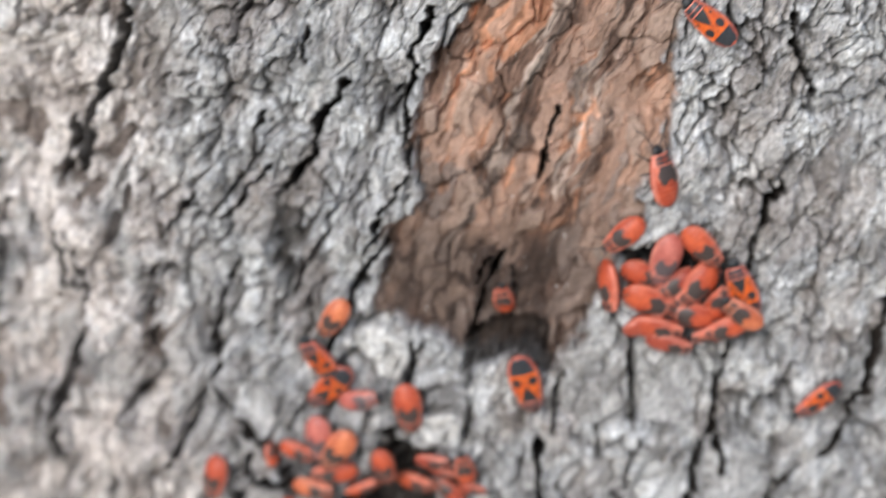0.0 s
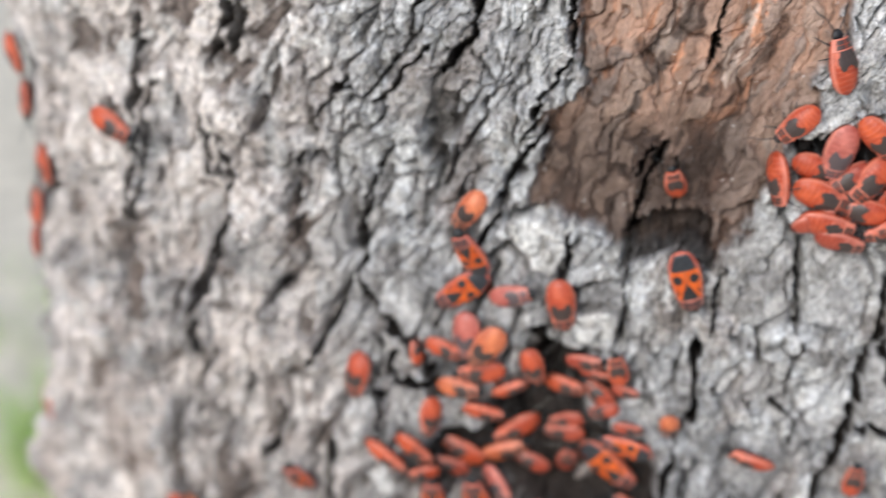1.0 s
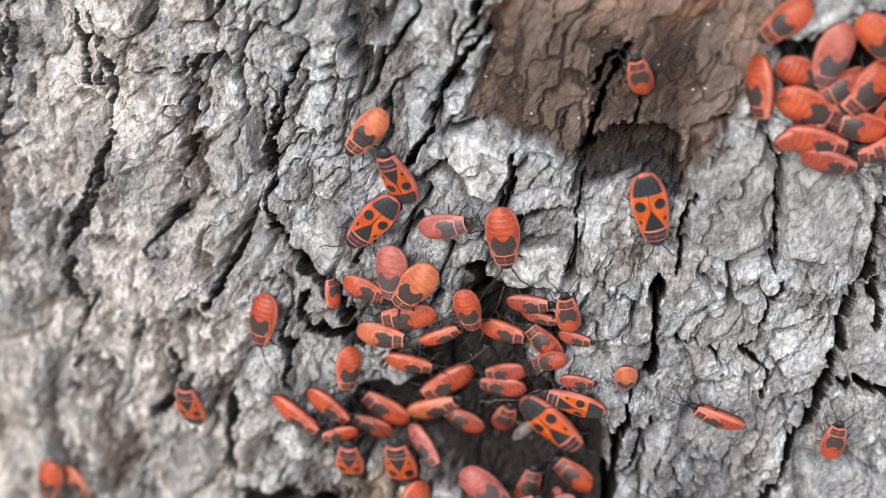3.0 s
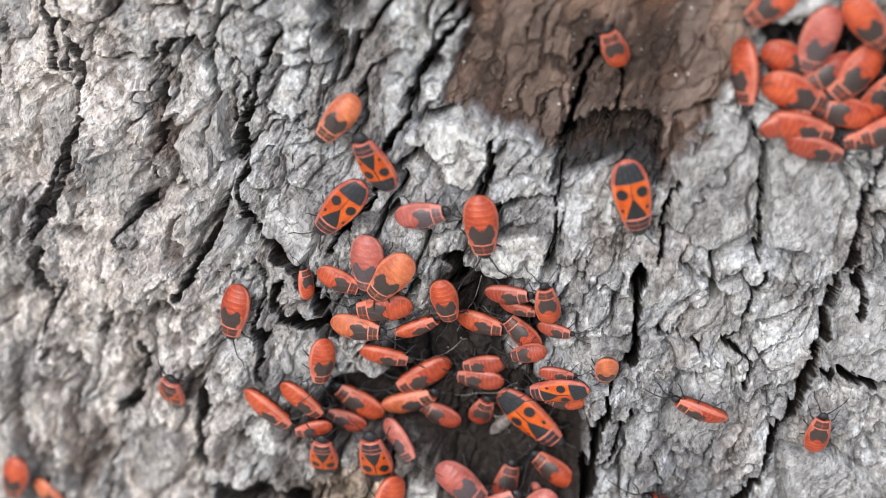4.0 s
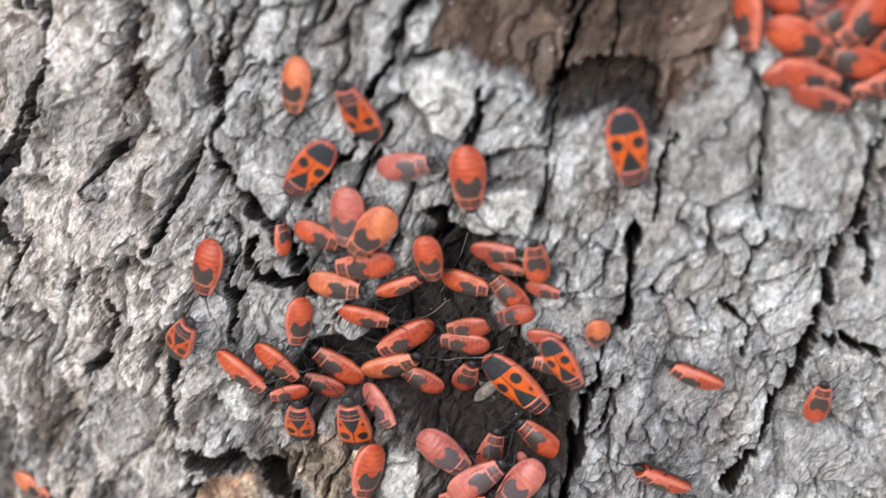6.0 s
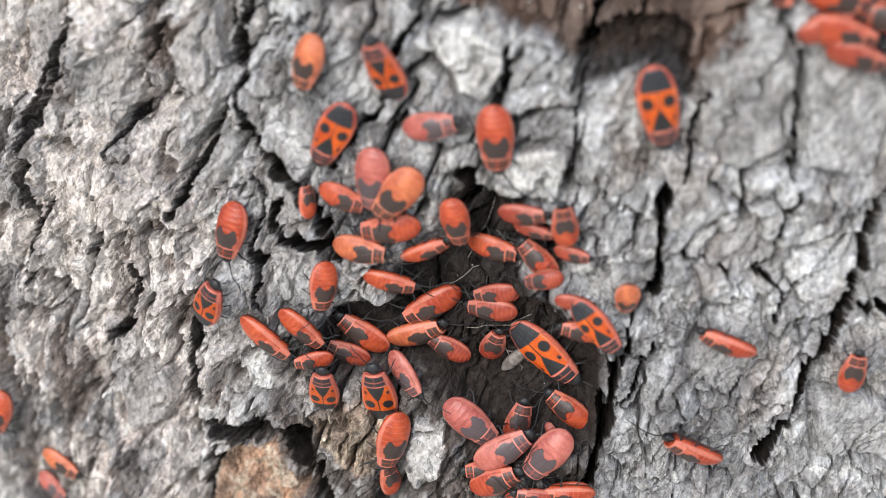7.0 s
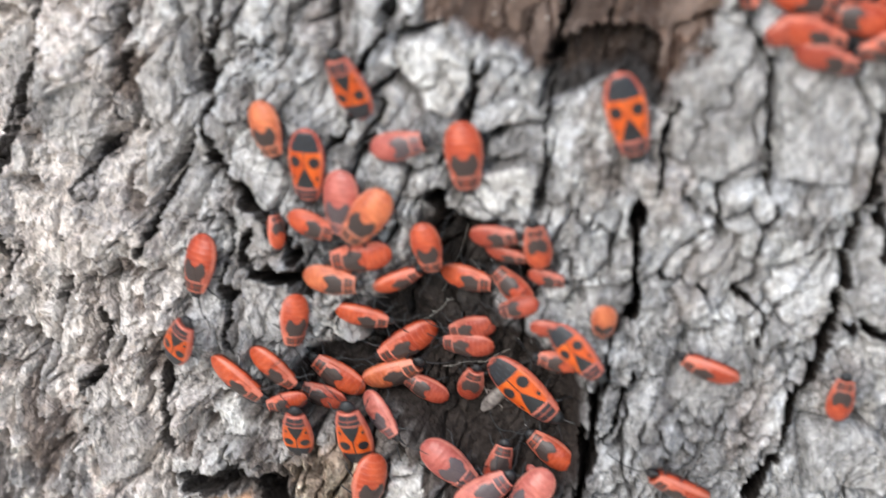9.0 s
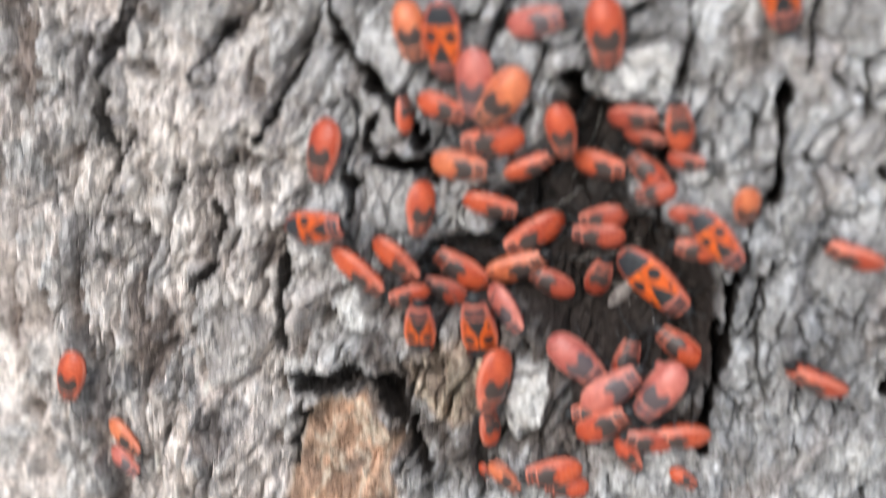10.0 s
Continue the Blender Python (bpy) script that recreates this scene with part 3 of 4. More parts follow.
    knot = step(0.15, 0.4, layered(gu / 3.2, wz / 6, 149, 5, 0.6))[..., None] * 0.75
    wood = wood * (1 - knot) + np.array([0.07, 0.045, 0.035]) * knot
    wood = wood * (1 - damp[..., None] * 0.84) + np.array([0.05, 0.033, 0.027]) * damp[..., None] * 0.84
    shade = (0.75 + 0.5 * p2)[..., None]
    chips = (np.array([0.38, 0.285, 0.235]) * (1 - p1[..., None] * 0.35) + np.array([0.03, 0.0, -0.02]) * (p2[..., None] - 0.5)) * shade
    streak = layered(gu / 1.1, wz / 16, 133, 5, 0.6)
    wood = wood * (0.86 + 0.5 * streak)[..., None]
    tanned = (step(0.22, 0.34, layered(gu / 3.5, wz / 13, 135, 5, 0.6)) * step(-2, 12, z))[..., None] * 0.7
    wood = wood * (1 - tanned) + np.array([0.35, 0.235, 0.18]) * tanned
    wood = wood * (1 - 0.8 * chip[..., None]) + chips * 0.8 * chip[..., None]
    wood = wood * (1 + 0.3 * step(24, 40, z))[..., None]
    soak = (damp * (0.4 + 0.25 * step(-0.3, 0.3, layered(gu / 3, wz / 6, 137, 4, 0.6))))[..., None]
    wood = wood * (1 - soak) + np.array([0.075, 0.052, 0.042]) * soak
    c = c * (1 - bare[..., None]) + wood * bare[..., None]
    # near-black that paints the shade of hollow, pocket and nook
    recess_black = np.array([0.020, 0.015, 0.0125]) * (1 + 0.8 * layered(u / 1.5, z / 1.5, 151, 3))[..., None]
    recess_shade = np.clip(step(-1.0, 2.0, inside(wu, wz, HOLLOW_SHADE)) + 0.4 * step(0.3, 0.9, hollow) + 0.88 * pocket + nook, 0, 1)[..., None]
    c = c * (1 - 0.97 * recess_shade) + recess_black * 0.97 * recess_shade
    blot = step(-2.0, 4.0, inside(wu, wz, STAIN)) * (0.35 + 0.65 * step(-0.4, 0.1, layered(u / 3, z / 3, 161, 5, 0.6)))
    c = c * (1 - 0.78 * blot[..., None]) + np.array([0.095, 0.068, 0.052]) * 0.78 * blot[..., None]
    # more of the hollow's shade laid into the colour, broken by noise
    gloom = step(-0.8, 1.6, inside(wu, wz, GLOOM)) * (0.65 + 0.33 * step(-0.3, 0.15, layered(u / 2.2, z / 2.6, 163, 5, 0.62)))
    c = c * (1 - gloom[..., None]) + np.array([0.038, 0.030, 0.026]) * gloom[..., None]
    for k in WHITE:
        on = (plates == k + 1)[..., None] * (0.8 * step(-0.9, -0.6, layered(u / 2.4, z / 3, 109, 4, 0.6)))[..., None]
        c = c * (1 - on) + np.array([0.74, 0.735, 0.71]) * on
    ochre = (np.array([0.50, 0.32, 0.215]) + np.array([0.10, 0.18, 0.17]) * stub[..., None]) * (0.8 + 0.5 * layered(gu / 2, wz / 3, 171, 3))[..., None]
    t2 = np.clip(tan + stub, 0, 1)[..., None] * 0.92
    lip = np.exp(-((inside(wu, wz, TAN) - 0.7) / 0.35) ** 2)[..., None] * 0.6
    ochre = ochre * (1 - lip) + np.array([0.6, 0.52, 0.42]) * lip
    scallop = np.exp(-((inside(u, z, TAN) - 3.6 + 2.2 * layered(u / 2.6, z / 2.6, 177, 4, 0.5)) / 0.45) ** 2)[..., None] * 0.75
    ochre = ochre * (1 - scallop) + np.array([0.68, 0.60, 0.48]) * scallop
    rot = (stub * step(0.22, 0.34, layered(u / 1.6, z / 1.8, 179, 5, 0.62)))[..., None] * 0.6
    ochre = ochre * (1 - rot) + np.array([0.14, 0.085, 0.06]) * rot
    c = c * (1 - t2) + ochre * t2
    # dark inner bark in the cracks, blackened further to paint their shade
    crack_shade = crack_shade * (1 - 0.2 * west[..., 0])
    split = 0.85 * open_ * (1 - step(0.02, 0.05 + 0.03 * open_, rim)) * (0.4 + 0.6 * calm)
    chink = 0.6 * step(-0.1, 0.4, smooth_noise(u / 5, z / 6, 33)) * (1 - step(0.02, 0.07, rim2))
    crack_shade = np.maximum(crack_shade, np.maximum(split, chink) * np.clip(rough * 1.4 - 0.4, 0, 1) * (1 - 0.8 * calm_face) * (1 - tan))
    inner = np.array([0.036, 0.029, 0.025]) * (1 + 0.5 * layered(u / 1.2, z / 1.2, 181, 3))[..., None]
    c = c * (1 - crack_shade[..., None]) + inner * crack_shade[..., None]
    return h, np.clip(c, 0.008, 0.8), bare, hollow, plates, cut
# -- end relief


def graded(lo, hi, fine, end_lo, end_hi):
    """Grid lines: close together from lo to hi, then ever wider to both ends."""
    mid = list(np.linspace(lo, hi, int(round((hi - lo) / fine)) + 1))
    for end, side in ((end_lo, -1), (end_hi, 1)):
        gap, out = fine, []
        at = lo if side < 0 else hi
        while (end - at) * side > gap * 1.3:
            gap = min(gap * 1.22, 24)
            at += gap * side
            out.append(at)
        out[-1] = end
        mid = out[::-1] + mid if side < 0 else mid + out
    return np.array(mid)


ALONG = graded(-131, 31, 0.175, -HALF, HALF)
UP = graded(-72, 64, 0.18, -360, 1500)
GU, GZ = np.meshgrid(ALONG, UP)
GH, GC, GBARE, GHOLLOW, GPLATE, GCUT = relief(GU, GZ)


def height(u, z):
    """Height of the bark at a place."""
    i = min(max(int(np.searchsorted(ALONG, u)) - 1, 0), len(ALONG) - 2)
    j = min(max(int(np.searchsorted(UP, z)) - 1, 0), len(UP) - 2)
    return float(GH[j, i])


def near_height(u, z, reach):
    a = np.abs(ALONG - u) < reach
    b = np.abs(UP - z) < reach
    return float(np.percentile(GH[np.ix_(b, a)], 80))


def on_trunk(u, z, h):
    x, y, turn = section(np.array([float(u)]))
    x, y, turn = float(x[0]), float(y[0]), float(turn[0])
    n = Vector((math.sin(turn), -math.cos(turn), 0))
    return Vector((x, y, z)) + n * h, n, Vector((math.cos(turn), math.sin(turn), 0))


# ---- the trunk: bark, bare wood and single plates ----
def trunk():
    x, y, turn = section(GU)
    # fissures slope down inwards
    co = np.stack([x + GH * np.sin(turn), y - GH * np.cos(turn), GZ - 0.4 * np.minimum(GCUT, 7)], -1).reshape(-1, 3) * MM
    ny, nx = GU.shape
    idx = np.arange(nx * ny).reshape(ny, nx)
    quads = np.stack([idx[:-1, :-1], idx[:-1, 1:], idx[1:, 1:], idx[1:, :-1]], -1).reshape(-1, 4)
    mid = lambda g: g[:-1, :-1].reshape(-1)
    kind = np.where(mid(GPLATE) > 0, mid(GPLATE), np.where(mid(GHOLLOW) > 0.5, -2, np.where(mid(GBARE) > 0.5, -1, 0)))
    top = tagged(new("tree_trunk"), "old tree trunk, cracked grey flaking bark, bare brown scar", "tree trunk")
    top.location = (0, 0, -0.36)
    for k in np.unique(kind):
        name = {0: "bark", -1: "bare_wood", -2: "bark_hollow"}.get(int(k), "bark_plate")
        faces = quads[kind == k]
        used, inv = np.unique(faces, return_inverse=True)
        me = bpy.data.meshes.new(name)
        me.vertices.add(len(used))
        me.vertices.foreach_set("co", (co[used] - np.array([0, 0, -0.36])).astype(np.float32).ravel())
        me.loops.add(faces.size)
        me.loops.foreach_set("vertex_index", inv.ravel().astype(np.int32))
        me.polygons.add(len(faces))
        me.polygons.foreach_set("loop_start", np.arange(0, faces.size, 4, dtype=np.int32))
        me.polygons.foreach_set("use_smooth", np.zeros(len(faces), bool))
        me.update(calc_edges=True)
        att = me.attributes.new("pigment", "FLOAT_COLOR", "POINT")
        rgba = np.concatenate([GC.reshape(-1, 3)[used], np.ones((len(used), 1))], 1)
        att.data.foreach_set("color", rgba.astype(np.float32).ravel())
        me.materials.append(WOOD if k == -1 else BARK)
        ob = new(name, me)
        ob.parent = top
        if k == -1:
            tagged(ob, "smooth bare reddish-brown wood")
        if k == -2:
            tagged(ob, "hollow in the bark, brown-black with its shade painted in")
    rim = co.reshape(ny, nx, 3)[-1, ::6] - np.array([0, 0, -0.36])
    me = bpy.data.meshes.new("trunk_end")
    me.from_pydata([tuple(p) for p in rim], [], [tuple(range(len(rim)))])
    me.materials.append(WOOD)
    new("trunk_end", me).parent = top
    return top


trunk()


# ---- ground round the trunk ----
def ground():
    m, tr, b = material("dry_lawn", 0.95, 0.1)
    co = tr.nodes.new("ShaderNodeTexCoord")
    n1 = node(tr, "TexNoise", Scale=2.6, Detail=5.0)
    n2 = node(tr, "TexNoise", Scale=60.0, Detail=4.0)
    for n in (n1, n2):
        tr.links.new(co.outputs["Object"], n.inputs["Vector"])
    c = ramp(tr, n1.outputs[0], ((0.35, (0.64, 0.58, 0.47)), (0.6, (0.74, 0.68, 0.56)), (0.72, (0.36, 0.42, 0.18))))
    c = mixed(tr, "MULTIPLY", c, ramp(tr, n2.outputs[0], ((0.3, 0.6), (0.7, 1.25))))
    tr.links.new(c, b.inputs["Base Color"])
    bm = bmesh.new()
    rings = [0.01, 0.3, 0.6, 1.0, 1.6, 3, 6, 15, 50, 300, 3000]
    prev = None
    for r in rings:
        ring = []
        for k in range(48):
            a = 2 * math.pi * k / 48
            x, y = r * math.cos(a), 0.12 + r * math.sin(a)
            ring.append(bm.verts.new((x, y, -0.35 + 0.02 * noise.noise(Vector((x * 3, y * 3, 0))) * min(1, r))))
        if prev:
            for k in range(48):
                bm.faces.new((prev[k - 1], prev[k], ring[k], ring[k - 1]))
        prev = ring
    bmesh.ops.recalc_face_normals(bm, faces=bm.faces)
    me = bpy.data.meshes.new("ground")
    bm.to_mesh(me)
    me.materials.append(m)
    tagged(new("ground", me), "pale dry lawn with patches of green", "ground", kind="structure")


ground()


def grass():
    """Short blades beside the trunk."""
    m, tr, b = material("grass_blade", 0.6, 0.3)
    geo = tr.nodes.new("ShaderNodeNewGeometry")
    c = ramp(tr, geo.outputs["Random Per Island"], ((0.0, (0.26, 0.44, 0.08)), (1.0, (0.46, 0.62, 0.2))))
    tr.links.new(c, b.inputs["Base Color"])
    rng = random.Random(5)
    vs, fs = [], []
    for cx, cy, spread, count in ((-0.262, 0.446, 0.016, 200), (-0.34, 0.56, 0.03, 30)):
        for _ in range(count):
            x, y = rng.gauss(cx, spread), rng.gauss(cy, spread)
            a, tall, w, bend = rng.uniform(0, 6.28), rng.uniform(0.015, 0.04), rng.uniform(0.0012, 0.0025), rng.uniform(0.0, 0.04)
            ca, sa = math.cos(a), math.sin(a)
            n = len(vs)
            for k in range(4):
                t = k / 3
                ww = w * (1 - t * 0.9)
                px, py, pz = x + ca * bend * t * t, y + sa * bend * t * t, -0.352 + tall * t
                vs += [(px - sa * ww, py + ca * ww, pz), (px + sa * ww, py - ca * ww, pz)]
            for k in range(3):
                i = n + 2 * k
                fs.append((i, i + 1, i + 3, i + 2))
    me = bpy.data.meshes.new("grass")
    me.from_pydata(vs, [], fs)
    me.materials.append(m)
    tagged(new("grass", me), "short green grass growing in the dry lawn", "grass", kind="stuff")


grass()


# ---- firebugs, built in millimetres: the head points along +y, the back along +z ----
def part(name, bm_or_mesh, mat, parent, label=""):
    me = bm_or_mesh
    me.materials.append(mat)
    ob = new(name, me)
    ob.parent = parent
    if label:
        ob["label"] = label
    return ob


def sheet(name, rows, marks=None, closed=False):
    """A mesh through rows of points of equal count, with a mark (0 to 1) at each."""
    ny, nx = len(rows), len(rows[0])
    me = bpy.data.meshes.new(name)
    fs = []
    for j in range(ny - 1):
        for i in range(nx if closed else nx - 1):
            k = (i + 1) % nx
            fs.append((j * nx + i, j * nx + k, (j + 1) * nx + k, (j + 1) * nx + i))
    me.from_pydata([p for r in rows for p in r], [], fs)
    me.polygons.foreach_set("use_smooth", np.ones(len(fs), bool))
    att = me.attributes.new("mark", "FLOAT", "POINT")
    if marks is not None:
        att.data.foreach_set("value", np.array(marks, np.float32).ravel())
    me.update()
    return me


def curve_at(keys, y):
    """A smooth value between (place, value) keys."""
    return float(np.interp(y, [k[0] for k in keys], [k[1] for k in keys]))


def rounded(keys):
    """Sampled keys, smoothed."""
    ys = np.linspace(keys[0][0], keys[-1][0], 60)
    v = np.interp(ys, [k[0] for k in keys], [k[1] for k in keys])
    for _ in range(3):
        v[1:-1] = (v[:-2] + 2 * v[1:-1] + v[2:]) / 4
    return list(zip(ys, v))


class Form:
    """The body's outline: half width and height of the back along y, and a belly."""

    def __init__(self, width, back, belly):
        self.width, self.back, self.belly = rounded(width), rounded(back), belly

    def top(self, x, y, lift=0.0):
        w = max(curve_at(self.width, y), 1e-3)
        v = min(abs(x) / w, 1.0)
        return 0.95 + (curve_at(self.back, y) - 0.0) * math.sqrt(max(0.0, 1 - v * v * 0.97)) + lift

    def solid(self, name, y0, y1, n=28, m=26, mark=None, segments=0):
        rows, marks = [], []
        for j in range(n):
            t = j / (n - 1)
            y = y0 + (y1 - y0) * (0.5 - 0.5 * math.cos(math.pi * t))
            w, b = curve_at(self.width, y), curve_at(self.back, y)
            ridge = 0.0
            if segments:
                s = (y - y0) / (y1 - y0) * segments
                ridge = 0.014 * math.cos(2 * math.pi * s)
            row, mk = [], []
            for i in range(m):
                a = 2 * math.pi * i / m
                close = 0.04 if j in (0, n - 1) else 1.0
                x = w * math.cos(a) * close
                s = math.sin(a) * close
                z = 0.95 + ((b + ridge) * s if s >= 0 else self.belly * s * min(1.0, w / 1.2))
                row.append((x, y, z))
                mk.append(mark(x / max(w, 1e-3), y, s) if mark else 0.0)
            rows.append(row)
            marks.append(mk)
        return sheet(name, rows, marks, closed=True)

    def patch(self, name, y0, y1, left, right, lift, n=26, m=22, mark=None, skirt=0.14):
        """A plate on the back between two borders (functions of y, as shares of the half width), its rim turned down."""
        rows, marks = [], []
        for j in range(n + 2):
            t = min(max((j - 1) / (n - 1), 0), 1)
            y = y0 + (y1 - y0) * t
            w = curve_at(self.width, y)
            a, b = left(y), right(y)
            row, mk = [], []
            for i in range(m + 2):
                s = min(max((i - 1) / (m - 1), 0), 1)
                v = a + (b - a) * s
                x = v * w
                edge = j in (0, n + 1) or i in (0, m + 1)
                row.append((x, y, self.top(x, y, lift - (skirt if edge else 0))))
                mk.append(mark(v, y) if mark else 0.0)
            rows.append(row)
            marks.append(mk)
        return sheet(name, rows, marks)


def tube(name, pts, radii, sides=7):
    rows = []
    for k, (p, r) in enumerate(zip(pts, radii)):
        p = Vector(p)
        a = Vector(pts[max(k - 1, 0)])
        b = Vector(pts[min(k + 1, len(pts) - 1)])
        d = (b - a).normalized()
        e = d.cross(Vector((0, 0, 1)) if abs(d.z) < 0.9 else Vector((1, 0, 0))).normalized()
        f = d.cross(e)
        rows.append([tuple(p + (e * math.cos(q) + f * math.sin(q)) * r) for q in (2 * math.pi * i / sides for i in range(sides))])
    return sheet(name, rows, closed=True)


def ball(name, centre, size, n=10, m=14):
    rows = []
    for j in range(n + 1):
        a = math.pi * (j / n - 0.5)
        rows.append([(centre[0] + size[0] * math.cos(a) * math.cos(2 * math.pi * i / m), centre[1] + size[1] * math.sin(a), centre[2] + size[2] * math.cos(a) * math.sin(2 * math.pi * i / m)) for i in range(m)])
    return sheet(name, rows, closed=True)


def limbs(bug, reach, front, span, head_y, rng):
    """Six legs and two feelers."""
    for side in (-1, 1):
        for k, y in enumerate((front, front - span, front - 2 * span)):
            aim = (0.75, 0.0, -0.8)[k] + rng.uniform(-0.2, 0.2)
            hip = (side * reach * 0.5, y, 0.7)
            knee = (side * reach * 1.12, y + aim * 0.9, 0.75 + rng.uniform(-0.1, 0.15))
            foot = (side * reach * (1.36 + 0.1 * k), y + aim * 1.7, 0.0)
            toe = (side * reach * 1.55, y + aim * 2.2, -0.15)
            part("leg", tube("leg", [hip, tuple((a + b) / 2 + d for a, b, d in zip(hip, knee, (0, 0, 0.1))), knee, foot, toe], (0.13, 0.14, 0.09, 0.065, 0.045)), BLACK_SHELL, bug)
        bend = rng.uniform(-0.3, 0.3)
        pts = [(side * 0.35, head_y + 0.1, 0.95), (side * 0.8, head_y + 0.8, 1.15), (side * (1.5 + bend), head_y + 1.7, 1.1), (side * (2.2 + bend), head_y + 2.4, 0.8), (side * (2.6 + 1.5 * bend), head_y + 3.3, 0.55)]
        part("antenna", tube("antenna", pts, (0.075, 0.075, 0.055, 0.065, 0.04)), BLACK_SHELL, bug)


def head_parts(bug, y, size):
    head = part("head", ball("head", (0, y, 0.95), (size, size * 0.95, size * 0.62)), BLACK_SHELL, bug)
    for side in (-1, 1):
        part("eye", ball("eye", (side * size * 0.85, y - size * 0.15, 1.0), (size * 0.3, size * 0.3, size * 0.3), 6, 8), BLACK_SHELL, head)


def adult():
    """Grown bug: 10 mm, orange wing covers with black spots, a black triangle between, black wing skin behind."""
    bug = new("firebug")
    rng = random.Random(3)
    form = Form([(-5.0, 0.25), (-4.75, 0.9), (-4.1, 1.45), (-2.9, 1.9), (-1.2, 2.08), (0.6, 1.92), (2.0, 1.6), (3.3, 1.25), (3.8, 1.0)],
                [(-5.0, 0.15), (-4.4, 0.45), (-2.5, 0.8), (0, 0.95), (1.6, 1.0), (2.4, 1.05), (3.2, 0.85), (3.8, 0.6)], 0.75)
    part("body", form.solid("body", -5.0, 3.2, 40, 40, lambda v, y, s: 1.0 if s < -0.25 else 0.0), RIM, bug, "pale red rim and black belly")

    def corium(v, y):
        a = abs(v)
        w = curve_at(form.width, y)
        big = math.hypot((a * w - 1.06) / 0.60, (y + 1.25) / 0.66)
        small = math.hypot((a * w - 1.3) / 0.18, (y - 0.75) / 0.26)
        seam = 0.0 < a * w < 0.07
        return 1.0 if big < 1 or small < 1 or seam else (-0.35 if a > 0.82 else 0.0)

    def membrane(v, y):
        vein = abs(math.sin(9.0 * v + 0.5 * y)) < 0.16
        return 0.6 if vein or y > -2.5 else 1.0

    def shield(v, y):
        if abs(v) > 0.80 or y < 2.06 or y > 3.36:
            return -0.3
        if 2.62 < y < 2.74:
            return 0.35
        return 0.8 if abs(v) < 0.05 else 1.0

    for side in (-1, 1):
        inner = lambda y: max(0.0, (y + 0.6) / 2.5) * 0.62 + 0.02
        rear = lambda y: 0.92
        part("wing_cover", form.patch("wing_cover", -2.45, 1.85, (lambda y: -0.92) if side < 0 else inner, (lambda y: -inner(y)) if side < 0 else rear, 0.12, 52, 32, corium), REDS["adult"], bug, "orange wing cover with black spots")
    part("membrane", form.patch("membrane", -4.65, -2.2, lambda y: -0.80, lambda y: 0.80, 0.06, 30, 30, membrane), MEMBRANE, bug, "black wing skin with fine veins")
    part("scutellum", form.patch("scutellum", -0.55, 1.95, lambda y: -(0.03 + 0.66 * max(0, y + 0.55) / 2.5), lambda y: 0.03 + 0.66 * max(0, y + 0.55) / 2.5, 0.16), BLACK_SHELL, bug, "black triangle between the wing covers")
    part("pronotum", form.patch("pronotum", 1.85, 3.55, lambda y: -1.04, lambda y: 1.04, 0.2, 34, 34, shield), RIM, bug, "black neck shield with a pale red border")
    head_parts(bug, 3.95, 0.88)
    limbs(bug, 1.6, 2.4, 1.5, 4.5, rng)
    return bug


